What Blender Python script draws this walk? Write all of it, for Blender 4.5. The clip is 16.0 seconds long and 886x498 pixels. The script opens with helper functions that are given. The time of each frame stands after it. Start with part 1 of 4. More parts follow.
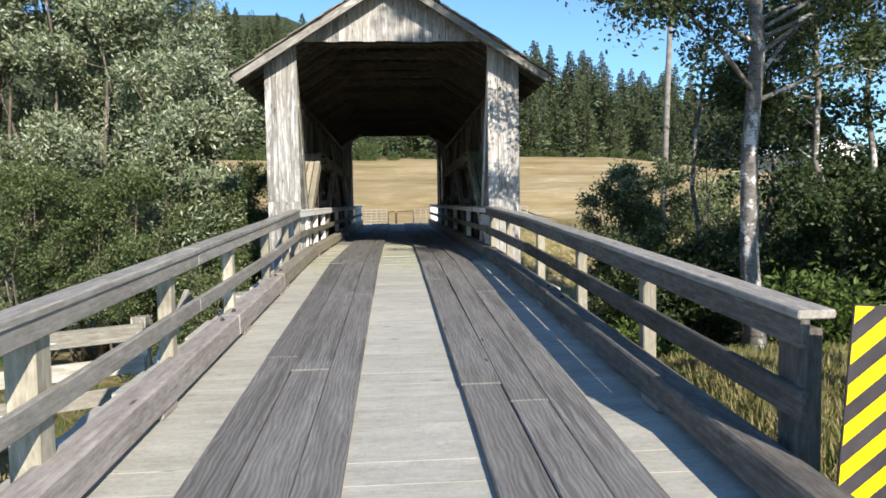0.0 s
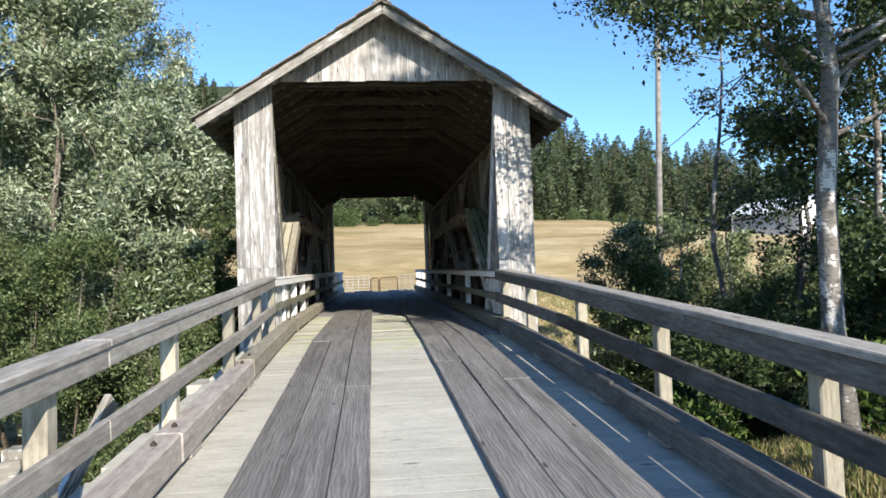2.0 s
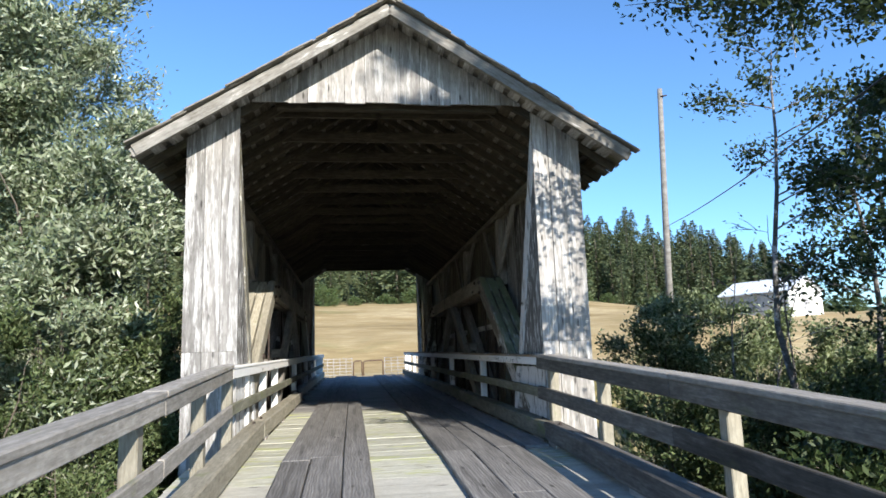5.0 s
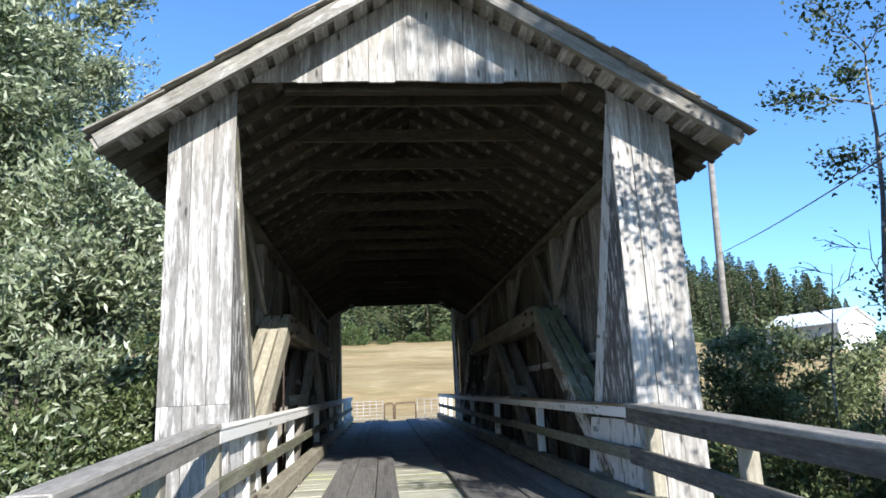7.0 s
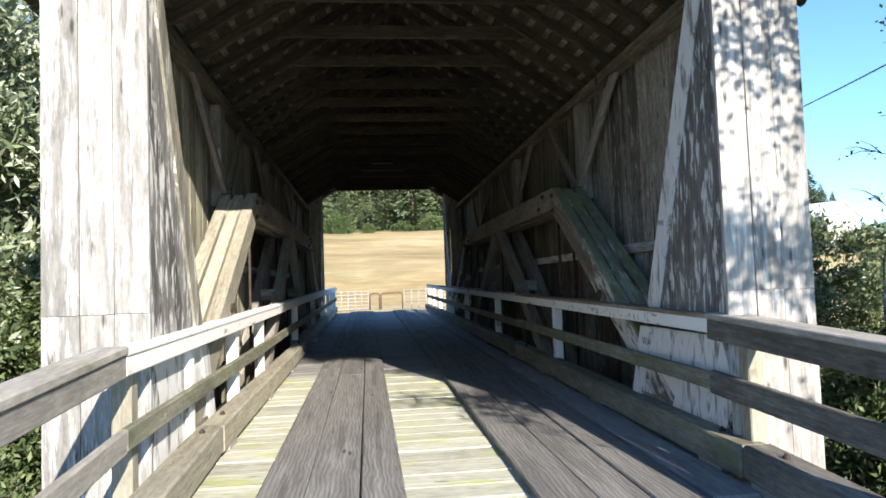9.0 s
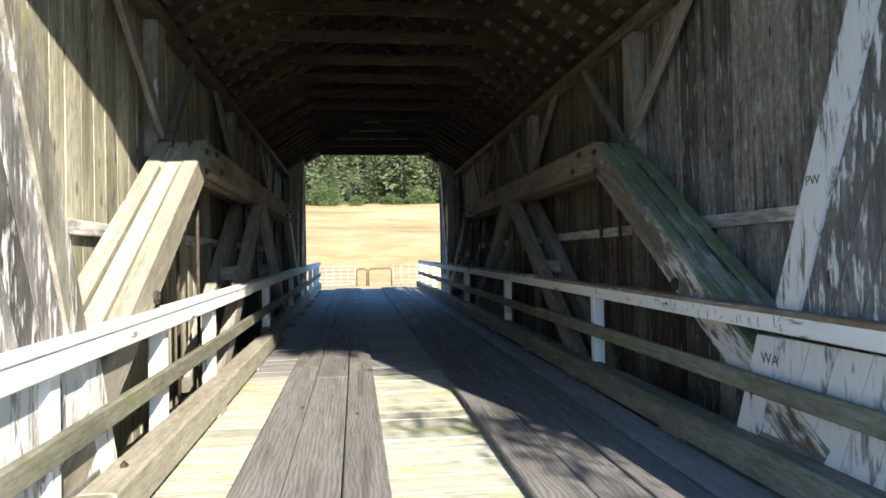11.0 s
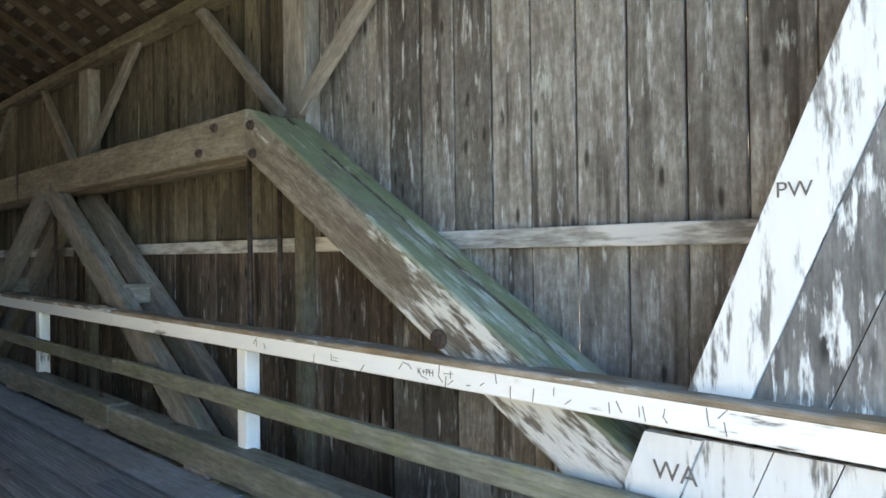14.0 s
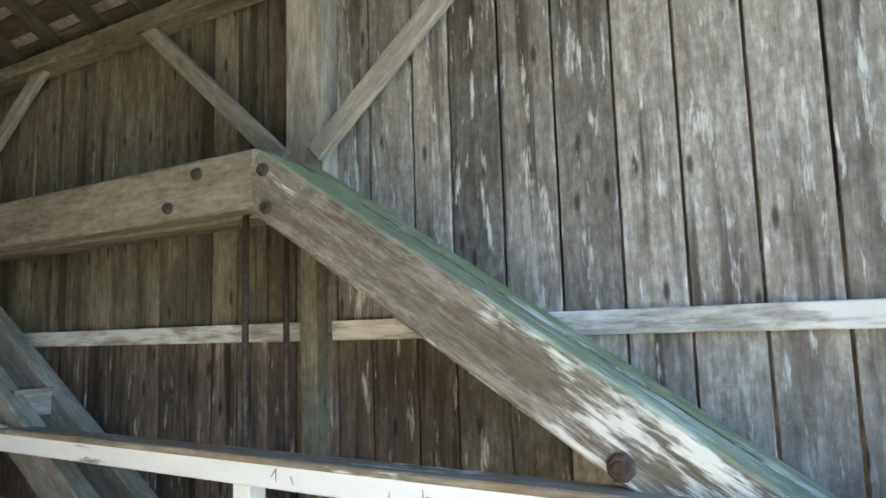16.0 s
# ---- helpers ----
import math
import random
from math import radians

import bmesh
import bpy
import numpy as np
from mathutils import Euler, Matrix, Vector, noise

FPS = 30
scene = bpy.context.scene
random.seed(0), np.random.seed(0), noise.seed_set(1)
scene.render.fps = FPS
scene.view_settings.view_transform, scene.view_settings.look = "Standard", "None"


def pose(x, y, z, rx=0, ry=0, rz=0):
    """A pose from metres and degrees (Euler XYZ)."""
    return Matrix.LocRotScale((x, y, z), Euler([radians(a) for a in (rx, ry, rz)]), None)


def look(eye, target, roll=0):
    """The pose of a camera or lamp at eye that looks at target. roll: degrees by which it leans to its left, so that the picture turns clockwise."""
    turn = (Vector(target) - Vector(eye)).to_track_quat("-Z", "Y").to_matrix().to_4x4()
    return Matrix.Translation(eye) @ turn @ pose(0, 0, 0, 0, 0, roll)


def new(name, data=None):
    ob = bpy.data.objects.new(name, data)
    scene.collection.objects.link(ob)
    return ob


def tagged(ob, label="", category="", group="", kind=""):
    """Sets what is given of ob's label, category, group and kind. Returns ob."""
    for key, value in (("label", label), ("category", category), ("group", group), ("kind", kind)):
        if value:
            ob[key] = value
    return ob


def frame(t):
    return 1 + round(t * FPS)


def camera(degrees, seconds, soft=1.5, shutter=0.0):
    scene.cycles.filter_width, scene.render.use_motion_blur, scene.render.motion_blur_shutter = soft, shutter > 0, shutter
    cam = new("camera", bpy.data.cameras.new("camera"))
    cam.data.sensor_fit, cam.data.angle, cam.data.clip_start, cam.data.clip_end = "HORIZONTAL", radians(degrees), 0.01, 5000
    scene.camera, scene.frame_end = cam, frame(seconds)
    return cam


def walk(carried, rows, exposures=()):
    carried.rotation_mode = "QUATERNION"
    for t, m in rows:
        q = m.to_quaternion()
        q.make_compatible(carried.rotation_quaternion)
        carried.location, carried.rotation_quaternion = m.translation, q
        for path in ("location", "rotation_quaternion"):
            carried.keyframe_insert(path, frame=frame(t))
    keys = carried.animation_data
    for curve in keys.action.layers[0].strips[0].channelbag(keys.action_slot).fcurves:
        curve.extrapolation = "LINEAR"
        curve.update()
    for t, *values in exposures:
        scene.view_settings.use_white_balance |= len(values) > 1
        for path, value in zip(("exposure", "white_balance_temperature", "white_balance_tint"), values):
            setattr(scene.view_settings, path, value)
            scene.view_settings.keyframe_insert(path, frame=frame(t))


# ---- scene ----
cam = camera(66.9, 16.0, 1.65)
METRES, EYE, TILT, LEAN, TURN = 14.0, 1.5, 0.0, 0.0, -3.95
ROWS = [
    (0.0, 0.0, 0.0, 0.0, -0.06, -3.36, 1.04),
    (0.5, -0.0056, 0.0341, -0.0004, -1.03, -1.4, 1.32),
    (1.0, -0.0124, 0.0676, 0.0001, -1.29, -0.76, 1.4),
    (1.5, -0.0216, 0.1006, 0.0005, -1.67, -0.97, 2.22),
    (2.0, -0.0264, 0.1341, -0.0003, -1.9, 2.18, 2.02),
    (2.5, -0.0341, 0.165, -0.0027, -2.03, 2.69, 1.54),
    (3.0, -0.039, 0.1978, -0.0043, -3.47, 1.68, 1.78),
    (3.5, -0.0441, 0.2316, -0.0028, -2.58, 3.28, 1.63),
    (4.0, -0.0505, 0.2652, 0.0016, -2.6, 3.85, 1.41),
    (4.5, -0.0518, 0.298, 0.0027, -3.3, 4.75, 1.64),
    (5.0, -0.0557, 0.3288, 0.0051, -3.61, 9.02, 1.93),
    (7.5, -0.0662, 0.4903, 0.0157, -0.69, 12.37, 2.49),
    (8.0, -0.0713, 0.5216, 0.0188, -1.92, 9.88, 2.49),
    (8.5, -0.0713, 0.5547, 0.0206, -2.6, 5.04, 2.52),
    (9.0, -0.0753, 0.5858, 0.0215, -2.4, 2.9, 1.98),
    (11.5, -0.0856, 0.7491, 0.0273, -4.53, 0.12, 0.39),
    (12.0, -0.0884, 0.779, 0.0298, -14.06, -0.88, 0.05),
    (12.5, -0.089, 0.8087, 0.0327, -23.21, -1.86, 0.26),
    (13.0, -0.0938, 0.8355, 0.0337, -32.34, -1.29, 0.15),
    (13.5, -0.0947, 0.8611, 0.0333, -39.56, 0.34, 0.35),
    (14.0, -0.0933, 0.8879, 0.0367, -43.59, 0.42, 0.7),
    (14.5, -0.0948, 0.9148, 0.0376, -48.64, 0.06, 0.92),
    (15.0, -0.0912, 0.9408, 0.037, -52.52, 0.51, 2.02),
    (15.5, -0.092, 0.9662, 0.0388, -53.66, 4.49, 1.76),
    (16.0, -0.0958, 0.9891, 0.0409, -56.12, 6.89, 1.65),
]
EXPOSURES = [(0.0, 0.89, 6900, 10), (1.0, 1.02, 6800, 10), (2.5, 1.07, 6700, 10), (5.0, 1.06, 6500, 10), (7.5, 1.17, 6250, 10), (8.2, 1.22, 6300, 10), (9.0, 1.5, 6700, 10), (11.5, 1.9, 6900, 10), (12.5, 1.95, 7300, 10), (13.5, 3.1, 7400, 10), (14.5, 4.0, 7300, 10), (16.0, 4.15, 7150, 10)]
walk(cam, [(t, pose(0, 0, EYE, TILT, LEAN, TURN) @ pose(METRES * x, METRES * y, METRES * z, 90 + pitch, roll, yaw)) for t, x, y, z, yaw, pitch, roll in ROWS], EXPOSURES)

# ---- world and sun ----
SUN_WAY = Vector((-0.33, 1.0, -0.51)).normalized()
sky = bpy.data.worlds.new("sky")
scene.world = sky
sky.use_nodes = True
sky_tex = sky.node_tree.nodes.new("ShaderNodeTexSky")
sky_tex.sky_type = "NISHITA"
sky_tex.sun_disc = False
sky_tex.sun_elevation = math.asin(-SUN_WAY.z)
sky_tex.sun_rotation = math.atan2(-SUN_WAY.x, -SUN_WAY.y)
sky_tex.air_density, sky_tex.dust_density, sky_tex.ozone_density = 1.0, 0.1, 3.0
sky_bg = sky.node_tree.nodes["Background"]
sky_bg.inputs["Strength"].default_value = 0.11
sky_tint = sky.node_tree.nodes.new("ShaderNodeMix")
sky_tint.data_type, sky_tint.blend_type = "RGBA", "MULTIPLY"
sky_tint.inputs[0].default_value, sky_tint.inputs[7].default_value = 1.0, (0.70, 0.95, 1.18, 1)
sky.node_tree.links.new(sky_tex.outputs["Color"], sky_tint.inputs[6])
sky.node_tree.links.new(sky_tint.outputs[2], sky_bg.inputs["Color"])
sun = new("sun", bpy.data.lights.new("sun", "SUN"))
sun.data.energy, sun.data.angle, sun.data.color = 4.6, radians(0.53), (1.0, 0.94, 0.85)
sun.matrix_world = look((0, 0, 40), Vector((0, 0, 40)) + SUN_WAY)


# ---- materials ----
class Nodes:
    """A small helper to write node trees in few lines."""

    def __init__(self, name):
        self.mat = bpy.data.materials.new(name)
        self.mat.use_nodes = True
        self.tree = self.mat.node_tree
        self.bsdf = self.tree.nodes["Principled BSDF"]
        self.out = self.tree.nodes["Material Output"]

    def node(self, kind, **inputs):
        n = self.tree.nodes.new(kind)
        for key, value in inputs.items():
            self.put(n.inputs[key.replace("_", " ")], value)
        return n

    def put(self, socket, value):
        if hasattr(value, "is_linked"):
            self.tree.links.new(value, socket)
        else:
            socket.default_value = value

    def coords(self, stretch=(1, 1, 1), shift=None):
        c = self.node("ShaderNodeTexCoord").outputs["Object"]
        m = self.node("ShaderNodeMapping", Vector=c, Scale=stretch)
        if shift is not None:
            self.put(m.inputs["Location"], shift)
        return m.outputs[0]

    def random_shift(self, amount=40.0):
        r = self.node("ShaderNodeObjectInfo").outputs["Random"]
        k = self.node("ShaderNodeMath")
        k.operation = "MULTIPLY"
        self.put(k.inputs[0], r)
        k.inputs[1].default_value = amount
        return k.outputs[0]

    def noise(self, vector, scale, detail=4.0, rough=0.6):
        n = self.node("ShaderNodeTexNoise", Vector=vector, Scale=scale, Detail=detail, Roughness=rough)
        return n.outputs[0]

    def ramp(self, fac, stops):
        n = self.node("ShaderNodeValToRGB", Fac=fac)
        els = n.color_ramp.elements
        while len(els) < len(stops):
            els.new(0.5)
        for e, (p, c) in zip(els, stops):
            e.position, e.color = p, (c, c, c, 1) if isinstance(c, float) else (*c, 1)
        return n.outputs[0]

    def mix(self, fac, a, b, mode="MIX"):
        n = self.tree.nodes.new("ShaderNodeMix")
        n.data_type, n.blend_type = "RGBA", mode
        self.put(n.inputs[0], fac)
        self.put(n.inputs[6], a if hasattr(a, "is_linked") else (*a, 1))
        self.put(n.inputs[7], b if hasattr(b, "is_linked") else (*b, 1))
        return n.outputs[2]

    def math(self, op, a, b):
        n = self.tree.nodes.new("ShaderNodeMath")
        n.operation = op
        self.put(n.inputs[0], a)
        self.put(n.inputs[1], b)
        return n.outputs[0]

    def bump(self, height, strength=0.4, distance=0.01):
        b = self.node("ShaderNodeBump", Height=height, Strength=strength, Distance=distance)
        self.put(self.bsdf.inputs["Normal"], b.outputs[0])

    def done(self, color, rough=0.8, metal=0.0):
        self.put(self.bsdf.inputs["Base Color"], color)
        self.put(self.bsdf.inputs["Roughness"], rough)
        self.bsdf.inputs["Metallic"].default_value = metal
        self.bsdf.inputs["Specular IOR Level"].default_value = 0.25
        return self.mat


def weathered_wood(name, dark, mid, light, paint=None, amount=0.0, moss=None, moss_amount=0.0, grain=1.0, relief=0.5, rings=False, flake=2.6, streaks=0.0, edge=0.045, tones=(0.6, 0.92, 1.15), moss_up=False, stains=0.75, knots=False, crackle=0.0, along=None, soft=1.0, paint_low=0.0):
    """Old timber with its grain along local x; paint: colour of flaking paint; moss: colour of a green film."""
    n = Nodes(name)
    r = n.node("ShaderNodeObjectInfo").outputs["Random"]
    shift = n.node("ShaderNodeCombineXYZ", X=n.random_shift(37), Y=n.random_shift(11), Z=n.random_shift(23)).outputs[0]
    fine = n.noise(n.coords((4.5 * grain, 50, 50), shift), 1.0, 6, 0.7)
    broad = n.noise(n.coords((1.1 * grain, 8, 8), shift), 1.0, 5, 0.65)
    mottle = n.noise(n.coords((11 * grain, 26, 26), shift), 1.0, 4, 0.7)
    stain = n.noise(n.coords((0.9, 4.5, 4.5), shift), 1.0, 6, 0.75)
    v = n.math("ADD", n.math("ADD", n.math("MULTIPLY", fine, 0.36), n.math("MULTIPLY", broad, 0.34)), n.math("MULTIPLY", mottle, 0.30))
    if rings:
        w = n.tree.nodes.new("ShaderNodeTexWave")
        w.wave_type, w.bands_direction = "BANDS", "Y"
        n.put(w.inputs["Vector"], n.coords((0.35, 1.0, 1.0), shift))
        for key, value in (("Scale", 11.0), ("Distortion", 9.0), ("Detail", 2.0), ("Detail Scale", 0.8)):
            w.inputs[key].default_value = value
        v = n.math("ADD", n.math("MULTIPLY", v, 0.93), n.math("MULTIPLY", w.outputs["Fac"], 0.12))
    col = n.ramp(v, [(0.5 - 0.16 * soft, dark), (0.50, mid), (0.5 + 0.14 * soft, light)])
    col = n.mix(n.ramp(stain, [(0.42, 0.0), (0.66, stains)]), col, dark)
    tone = n.ramp(r, [(0.0, tones[0]), (0.5, tones[1]), (1.0, tones[2])])
    col = n.mix(1.0, col, tone, "MULTIPLY")
    if streaks:
        s1 = n.noise(n.coords((0.55, 13, 13), shift), 1.0, 3, 0.55)
        s2 = n.noise(n.coords((0.5, 1.4, 1.4), shift), 1.0, 3, 0.6)
        col = n.mix(n.math("MULTIPLY", n.ramp(s1, [(0.52, 0.0), (0.62, 1.0)]), n.math("MULTIPLY", n.ramp(s2, [(0.42, 0.0), (0.6, 1.0)]), streaks)), col, [c * 0.6 for c in dark])
    # knots
    vor = n.node("ShaderNodeTexVoronoi", Vector=n.coords((0.9, 3.2, 0.15), shift), Scale=1.6)
    if knots:
        vor.voronoi_dimensions = "2D"
    knot = n.ramp(vor.outputs["Distance"], [(0.035, 1.0), (0.085 if knots else 0.1, 0.0)])
    col = n.mix(n.math("MULTIPLY", knot, 0.85), col, [c * 0.3 for c in dark])
    if crackle:
        cells = n.node("ShaderNodeTexVoronoi", Vector=n.coords((9, 85, 85), shift), Scale=1.0)
        cells.feature = "DISTANCE_TO_EDGE"
        worn = n.ramp(broad, [(0.40, 0.0), (0.58, crackle)])
        crack = n.math("MULTIPLY", n.ramp(cells.outputs["Distance"], [(0.03, 1.0), (0.14, 0.0)]), worn)
        col = n.mix(crack, col, light)
        v = n.math("SUBTRACT", v, n.math("MULTIPLY", crack, 0.3))
    if paint:
        p1 = n.noise(n.coords((along or 0.16 * flake + 0.7, flake, flake), shift), 1.0, 4, 0.6)
        p2 = n.noise(n.coords((5, 38, 38), shift), 1.0, 4, 0.7)
        pv = n.math("ADD", n.math("MULTIPLY", p1, 0.62), n.math("MULTIPLY", p2, 0.38))
        if paint_low:   # paint that has lasted towards the lower end
            end = n.node("ShaderNodeSeparateXYZ", Vector=n.node("ShaderNodeTexCoord").outputs["Object"]).outputs[0]
            pv = n.math("ADD", pv, n.math("MULTIPLY", n.ramp(n.math("ADD", n.math("MULTIPLY", end, 0.5), 0.5), [(0.05, 0.0), (0.6, 1.0)]), paint_low))
        lo = 0.66 - 0.34 * amount
        mask = n.ramp(pv, [(lo, 0.0), (lo + edge, 1.0)])
        col = n.mix(mask, col, n.mix(p2, [c * 0.82 for c in paint], paint))
        v = n.math("ADD", v, n.math("MULTIPLY", mask, 0.25))
    if moss:
        m1 = n.noise(n.coords((1.3, 3.0, 3.0), shift), 1.3, 6, 0.7)
        lo = 0.70 - 0.35 * moss_amount
        film = n.math("MULTIPLY", n.ramp(m1, [(lo, 0.0), (lo + 0.16, 1.0)]), 0.75)
        if moss_up:
            up = n.node("ShaderNodeSeparateXYZ", Vector=n.node("ShaderNodeNewGeometry").outputs["Normal"]).outputs[2]
            film = n.math("MULTIPLY", film, n.ramp(up, [(0.2, 0.12), (0.7, 1.0)]))
        col = n.mix(film, col, moss)
    n.bump(v, relief, 0.012)
    return n.done(col, n.ramp(fine, [(0.3, 0.92), (0.7, 0.7)]))


GREY_D, GREY_M, GREY_L = (0.10, 0.088, 0.078), (0.27, 0.25, 0.228), (0.44, 0.415, 0.385)
MOSS = (0.16, 0.19, 0.06)
M = {}
M["siding"] = weathered_wood("weathered_siding", GREY_D, (0.33, 0.315, 0.295), (0.48, 0.465, 0.44), (0.62, 0.61, 0.59), 0.44, flake=15.0, along=1.1, streaks=0.35, edge=0.14, knots=True, stains=0.35, soft=1.3)
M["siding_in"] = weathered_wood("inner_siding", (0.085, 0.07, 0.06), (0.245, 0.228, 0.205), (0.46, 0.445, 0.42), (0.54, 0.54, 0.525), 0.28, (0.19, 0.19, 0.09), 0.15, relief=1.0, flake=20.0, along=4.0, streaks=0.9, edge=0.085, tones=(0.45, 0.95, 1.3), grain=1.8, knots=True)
# olive-brown boards, also darkened for the dimmer light deep in the bridge
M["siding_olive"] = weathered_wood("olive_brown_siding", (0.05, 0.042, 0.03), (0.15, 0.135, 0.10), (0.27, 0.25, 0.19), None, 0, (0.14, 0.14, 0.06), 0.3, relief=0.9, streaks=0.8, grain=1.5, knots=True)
M["chord"] = weathered_wood("brown_chord_timber", (0.075, 0.062, 0.047), (0.20, 0.175, 0.138), (0.31, 0.28, 0.23), None, 0, (0.14, 0.15, 0.06), 0.15, grain=1.5)
# mossy left wall boards, with the sunlight on them painted in as paleness
M["siding_sunlit"] = weathered_wood("sunlit_mossy_siding", (0.13, 0.12, 0.08), (0.40, 0.375, 0.29), (0.58, 0.555, 0.45), None, 0, (0.3, 0.31, 0.13), 0.35, streaks=0.4, knots=True)
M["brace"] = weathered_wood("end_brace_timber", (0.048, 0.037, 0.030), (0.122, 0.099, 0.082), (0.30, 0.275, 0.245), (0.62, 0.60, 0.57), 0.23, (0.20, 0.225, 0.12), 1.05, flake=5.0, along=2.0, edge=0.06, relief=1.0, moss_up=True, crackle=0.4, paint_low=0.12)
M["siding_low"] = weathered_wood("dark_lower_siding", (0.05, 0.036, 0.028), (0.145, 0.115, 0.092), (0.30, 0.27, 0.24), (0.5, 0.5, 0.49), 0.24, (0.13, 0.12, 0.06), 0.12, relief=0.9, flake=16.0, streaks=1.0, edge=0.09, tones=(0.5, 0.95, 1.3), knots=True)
M["girt"] = weathered_wood("pale_girt", (0.12, 0.105, 0.09), (0.34, 0.325, 0.30), (0.5, 0.48, 0.45), (0.62, 0.61, 0.59), 0.62, flake=6.0, edge=0.1)
# rail wood for the right railing, with the shade on its faces painted in
M["rail_shaded"] = weathered_wood("shaded_rail_timber", (0.05, 0.046, 0.04), (0.13, 0.12, 0.105), (0.25, 0.235, 0.21), None, 0, (0.1, 0.11, 0.05), 0.2)
M["kerb_moss"] = weathered_wood("mossy_kerb_timber", (0.09, 0.085, 0.06), (0.23, 0.215, 0.17), (0.36, 0.345, 0.28), None, 0, (0.15, 0.19, 0.07), 0.45)
# right kerb on the approach, its shade put into the colour
M["kerb_shaded"] = weathered_wood("shaded_kerb_timber", (0.07, 0.062, 0.055), (0.18, 0.165, 0.145), (0.33, 0.31, 0.28), None, 0, (0.15, 0.17, 0.07), 0.2)
M["timber"] = weathered_wood("truss_timber", (0.10, 0.088, 0.075), (0.27, 0.25, 0.22), (0.43, 0.405, 0.37), (0.6, 0.58, 0.55), 0.08, (0.13, 0.17, 0.075), 0.32)
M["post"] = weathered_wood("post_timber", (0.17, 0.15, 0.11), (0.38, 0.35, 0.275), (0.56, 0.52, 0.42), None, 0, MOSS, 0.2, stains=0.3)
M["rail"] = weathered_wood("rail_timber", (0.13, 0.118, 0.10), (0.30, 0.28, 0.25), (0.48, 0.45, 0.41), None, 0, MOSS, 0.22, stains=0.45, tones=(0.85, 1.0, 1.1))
M["rail_white"] = weathered_wood("white_painted_rail", (0.10, 0.085, 0.07), (0.24, 0.22, 0.2), (0.4, 0.38, 0.35), (0.82, 0.81, 0.79), 0.90, (0.25, 0.13, 0.05), 0.2, flake=6.0)
M["rail_cap"] = weathered_wood("rusty_white_cap", (0.10, 0.075, 0.05), (0.26, 0.21, 0.16), (0.4, 0.35, 0.3), (0.70, 0.68, 0.64), 0.32, (0.24, 0.14, 0.06), 0.5)
M["rail_mossy"] = weathered_wood("mossy_mid_rail", (0.09, 0.09, 0.06), (0.22, 0.215, 0.165), (0.36, 0.35, 0.28), (0.6, 0.6, 0.55), 0.08, MOSS, 0.45)
M["panel"] = weathered_wood("worn_white_boards", (0.07, 0.066, 0.062), (0.20, 0.19, 0.18), (0.36, 0.35, 0.335), (0.66, 0.655, 0.64), 0.40, flake=16.0, along=4.0, edge=0.06)
M["panel_white"] = weathered_wood("white_boards", (0.1, 0.09, 0.08), (0.28, 0.27, 0.25), (0.45, 0.44, 0.42), (0.68, 0.675, 0.665), 0.70, flake=9.0, along=2.5, edge=0.06)
M["panel_lichen"] = weathered_wood("lichen_edge_board", (0.1, 0.09, 0.07), (0.30, 0.285, 0.235), (0.46, 0.44, 0.38), (0.6, 0.59, 0.55), 0.3, (0.36, 0.345, 0.13), 0.42, flake=6.0)
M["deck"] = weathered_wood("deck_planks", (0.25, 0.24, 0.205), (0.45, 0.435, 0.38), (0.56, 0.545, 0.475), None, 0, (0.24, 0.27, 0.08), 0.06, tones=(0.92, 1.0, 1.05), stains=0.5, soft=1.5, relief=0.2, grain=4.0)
# planks beyond the sun patch: shade is put into this darker colour
M["deck_shaded"] = weathered_wood("shaded_deck_planks", (0.13, 0.124, 0.118), (0.245, 0.236, 0.226), (0.36, 0.35, 0.335), None, 0, (0.2, 0.23, 0.08), 0.1, tones=(0.85, 1.0, 1.1), relief=0.4, soft=1.2)
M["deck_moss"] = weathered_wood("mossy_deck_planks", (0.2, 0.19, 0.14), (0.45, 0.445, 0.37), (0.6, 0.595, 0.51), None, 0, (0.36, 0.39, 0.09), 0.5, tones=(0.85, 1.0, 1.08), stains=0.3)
M["runner"] = weathered_wood("wheel_track_planks", (0.07, 0.066, 0.063), (0.175, 0.168, 0.16), (0.28, 0.272, 0.26), grain=0.35, relief=0.8, rings=True, tones=(0.82, 0.95, 1.1), soft=1.35, streaks=0.5, stains=0.4)
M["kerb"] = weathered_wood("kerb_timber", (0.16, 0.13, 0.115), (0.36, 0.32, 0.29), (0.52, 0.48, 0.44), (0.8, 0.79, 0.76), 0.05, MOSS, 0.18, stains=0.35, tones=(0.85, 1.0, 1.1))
# timbers inside the roof: the gloom there is put into this very dark colour
M["roof_wood_shaded"] = weathered_wood("shaded_roof_timber", (0.029, 0.024, 0.017), (0.08, 0.067, 0.049), (0.155, 0.135, 0.104), None, 0, (0.10, 0.105, 0.04), 0.3)
M["shake"] = weathered_wood("cedar_shakes", (0.10, 0.09, 0.075), (0.27, 0.25, 0.215), (0.46, 0.435, 0.385), None, 0, MOSS, 0.3)
M["barge"] = weathered_wood("barge_board", (0.10, 0.088, 0.07), (0.30, 0.285, 0.255), (0.47, 0.45, 0.415), (0.56, 0.545, 0.51), 0.25, MOSS, 0.2, stains=0.4)
M["fence"] = weathered_wood("fence_boards", (0.16, 0.14, 0.11), (0.36, 0.34, 0.29), (0.54, 0.52, 0.46), (0.7, 0.69, 0.65), 0.3)
M["pole"] = weathered_wood("pole_wood", (0.16, 0.145, 0.125), (0.34, 0.32, 0.29), (0.48, 0.46, 0.43))


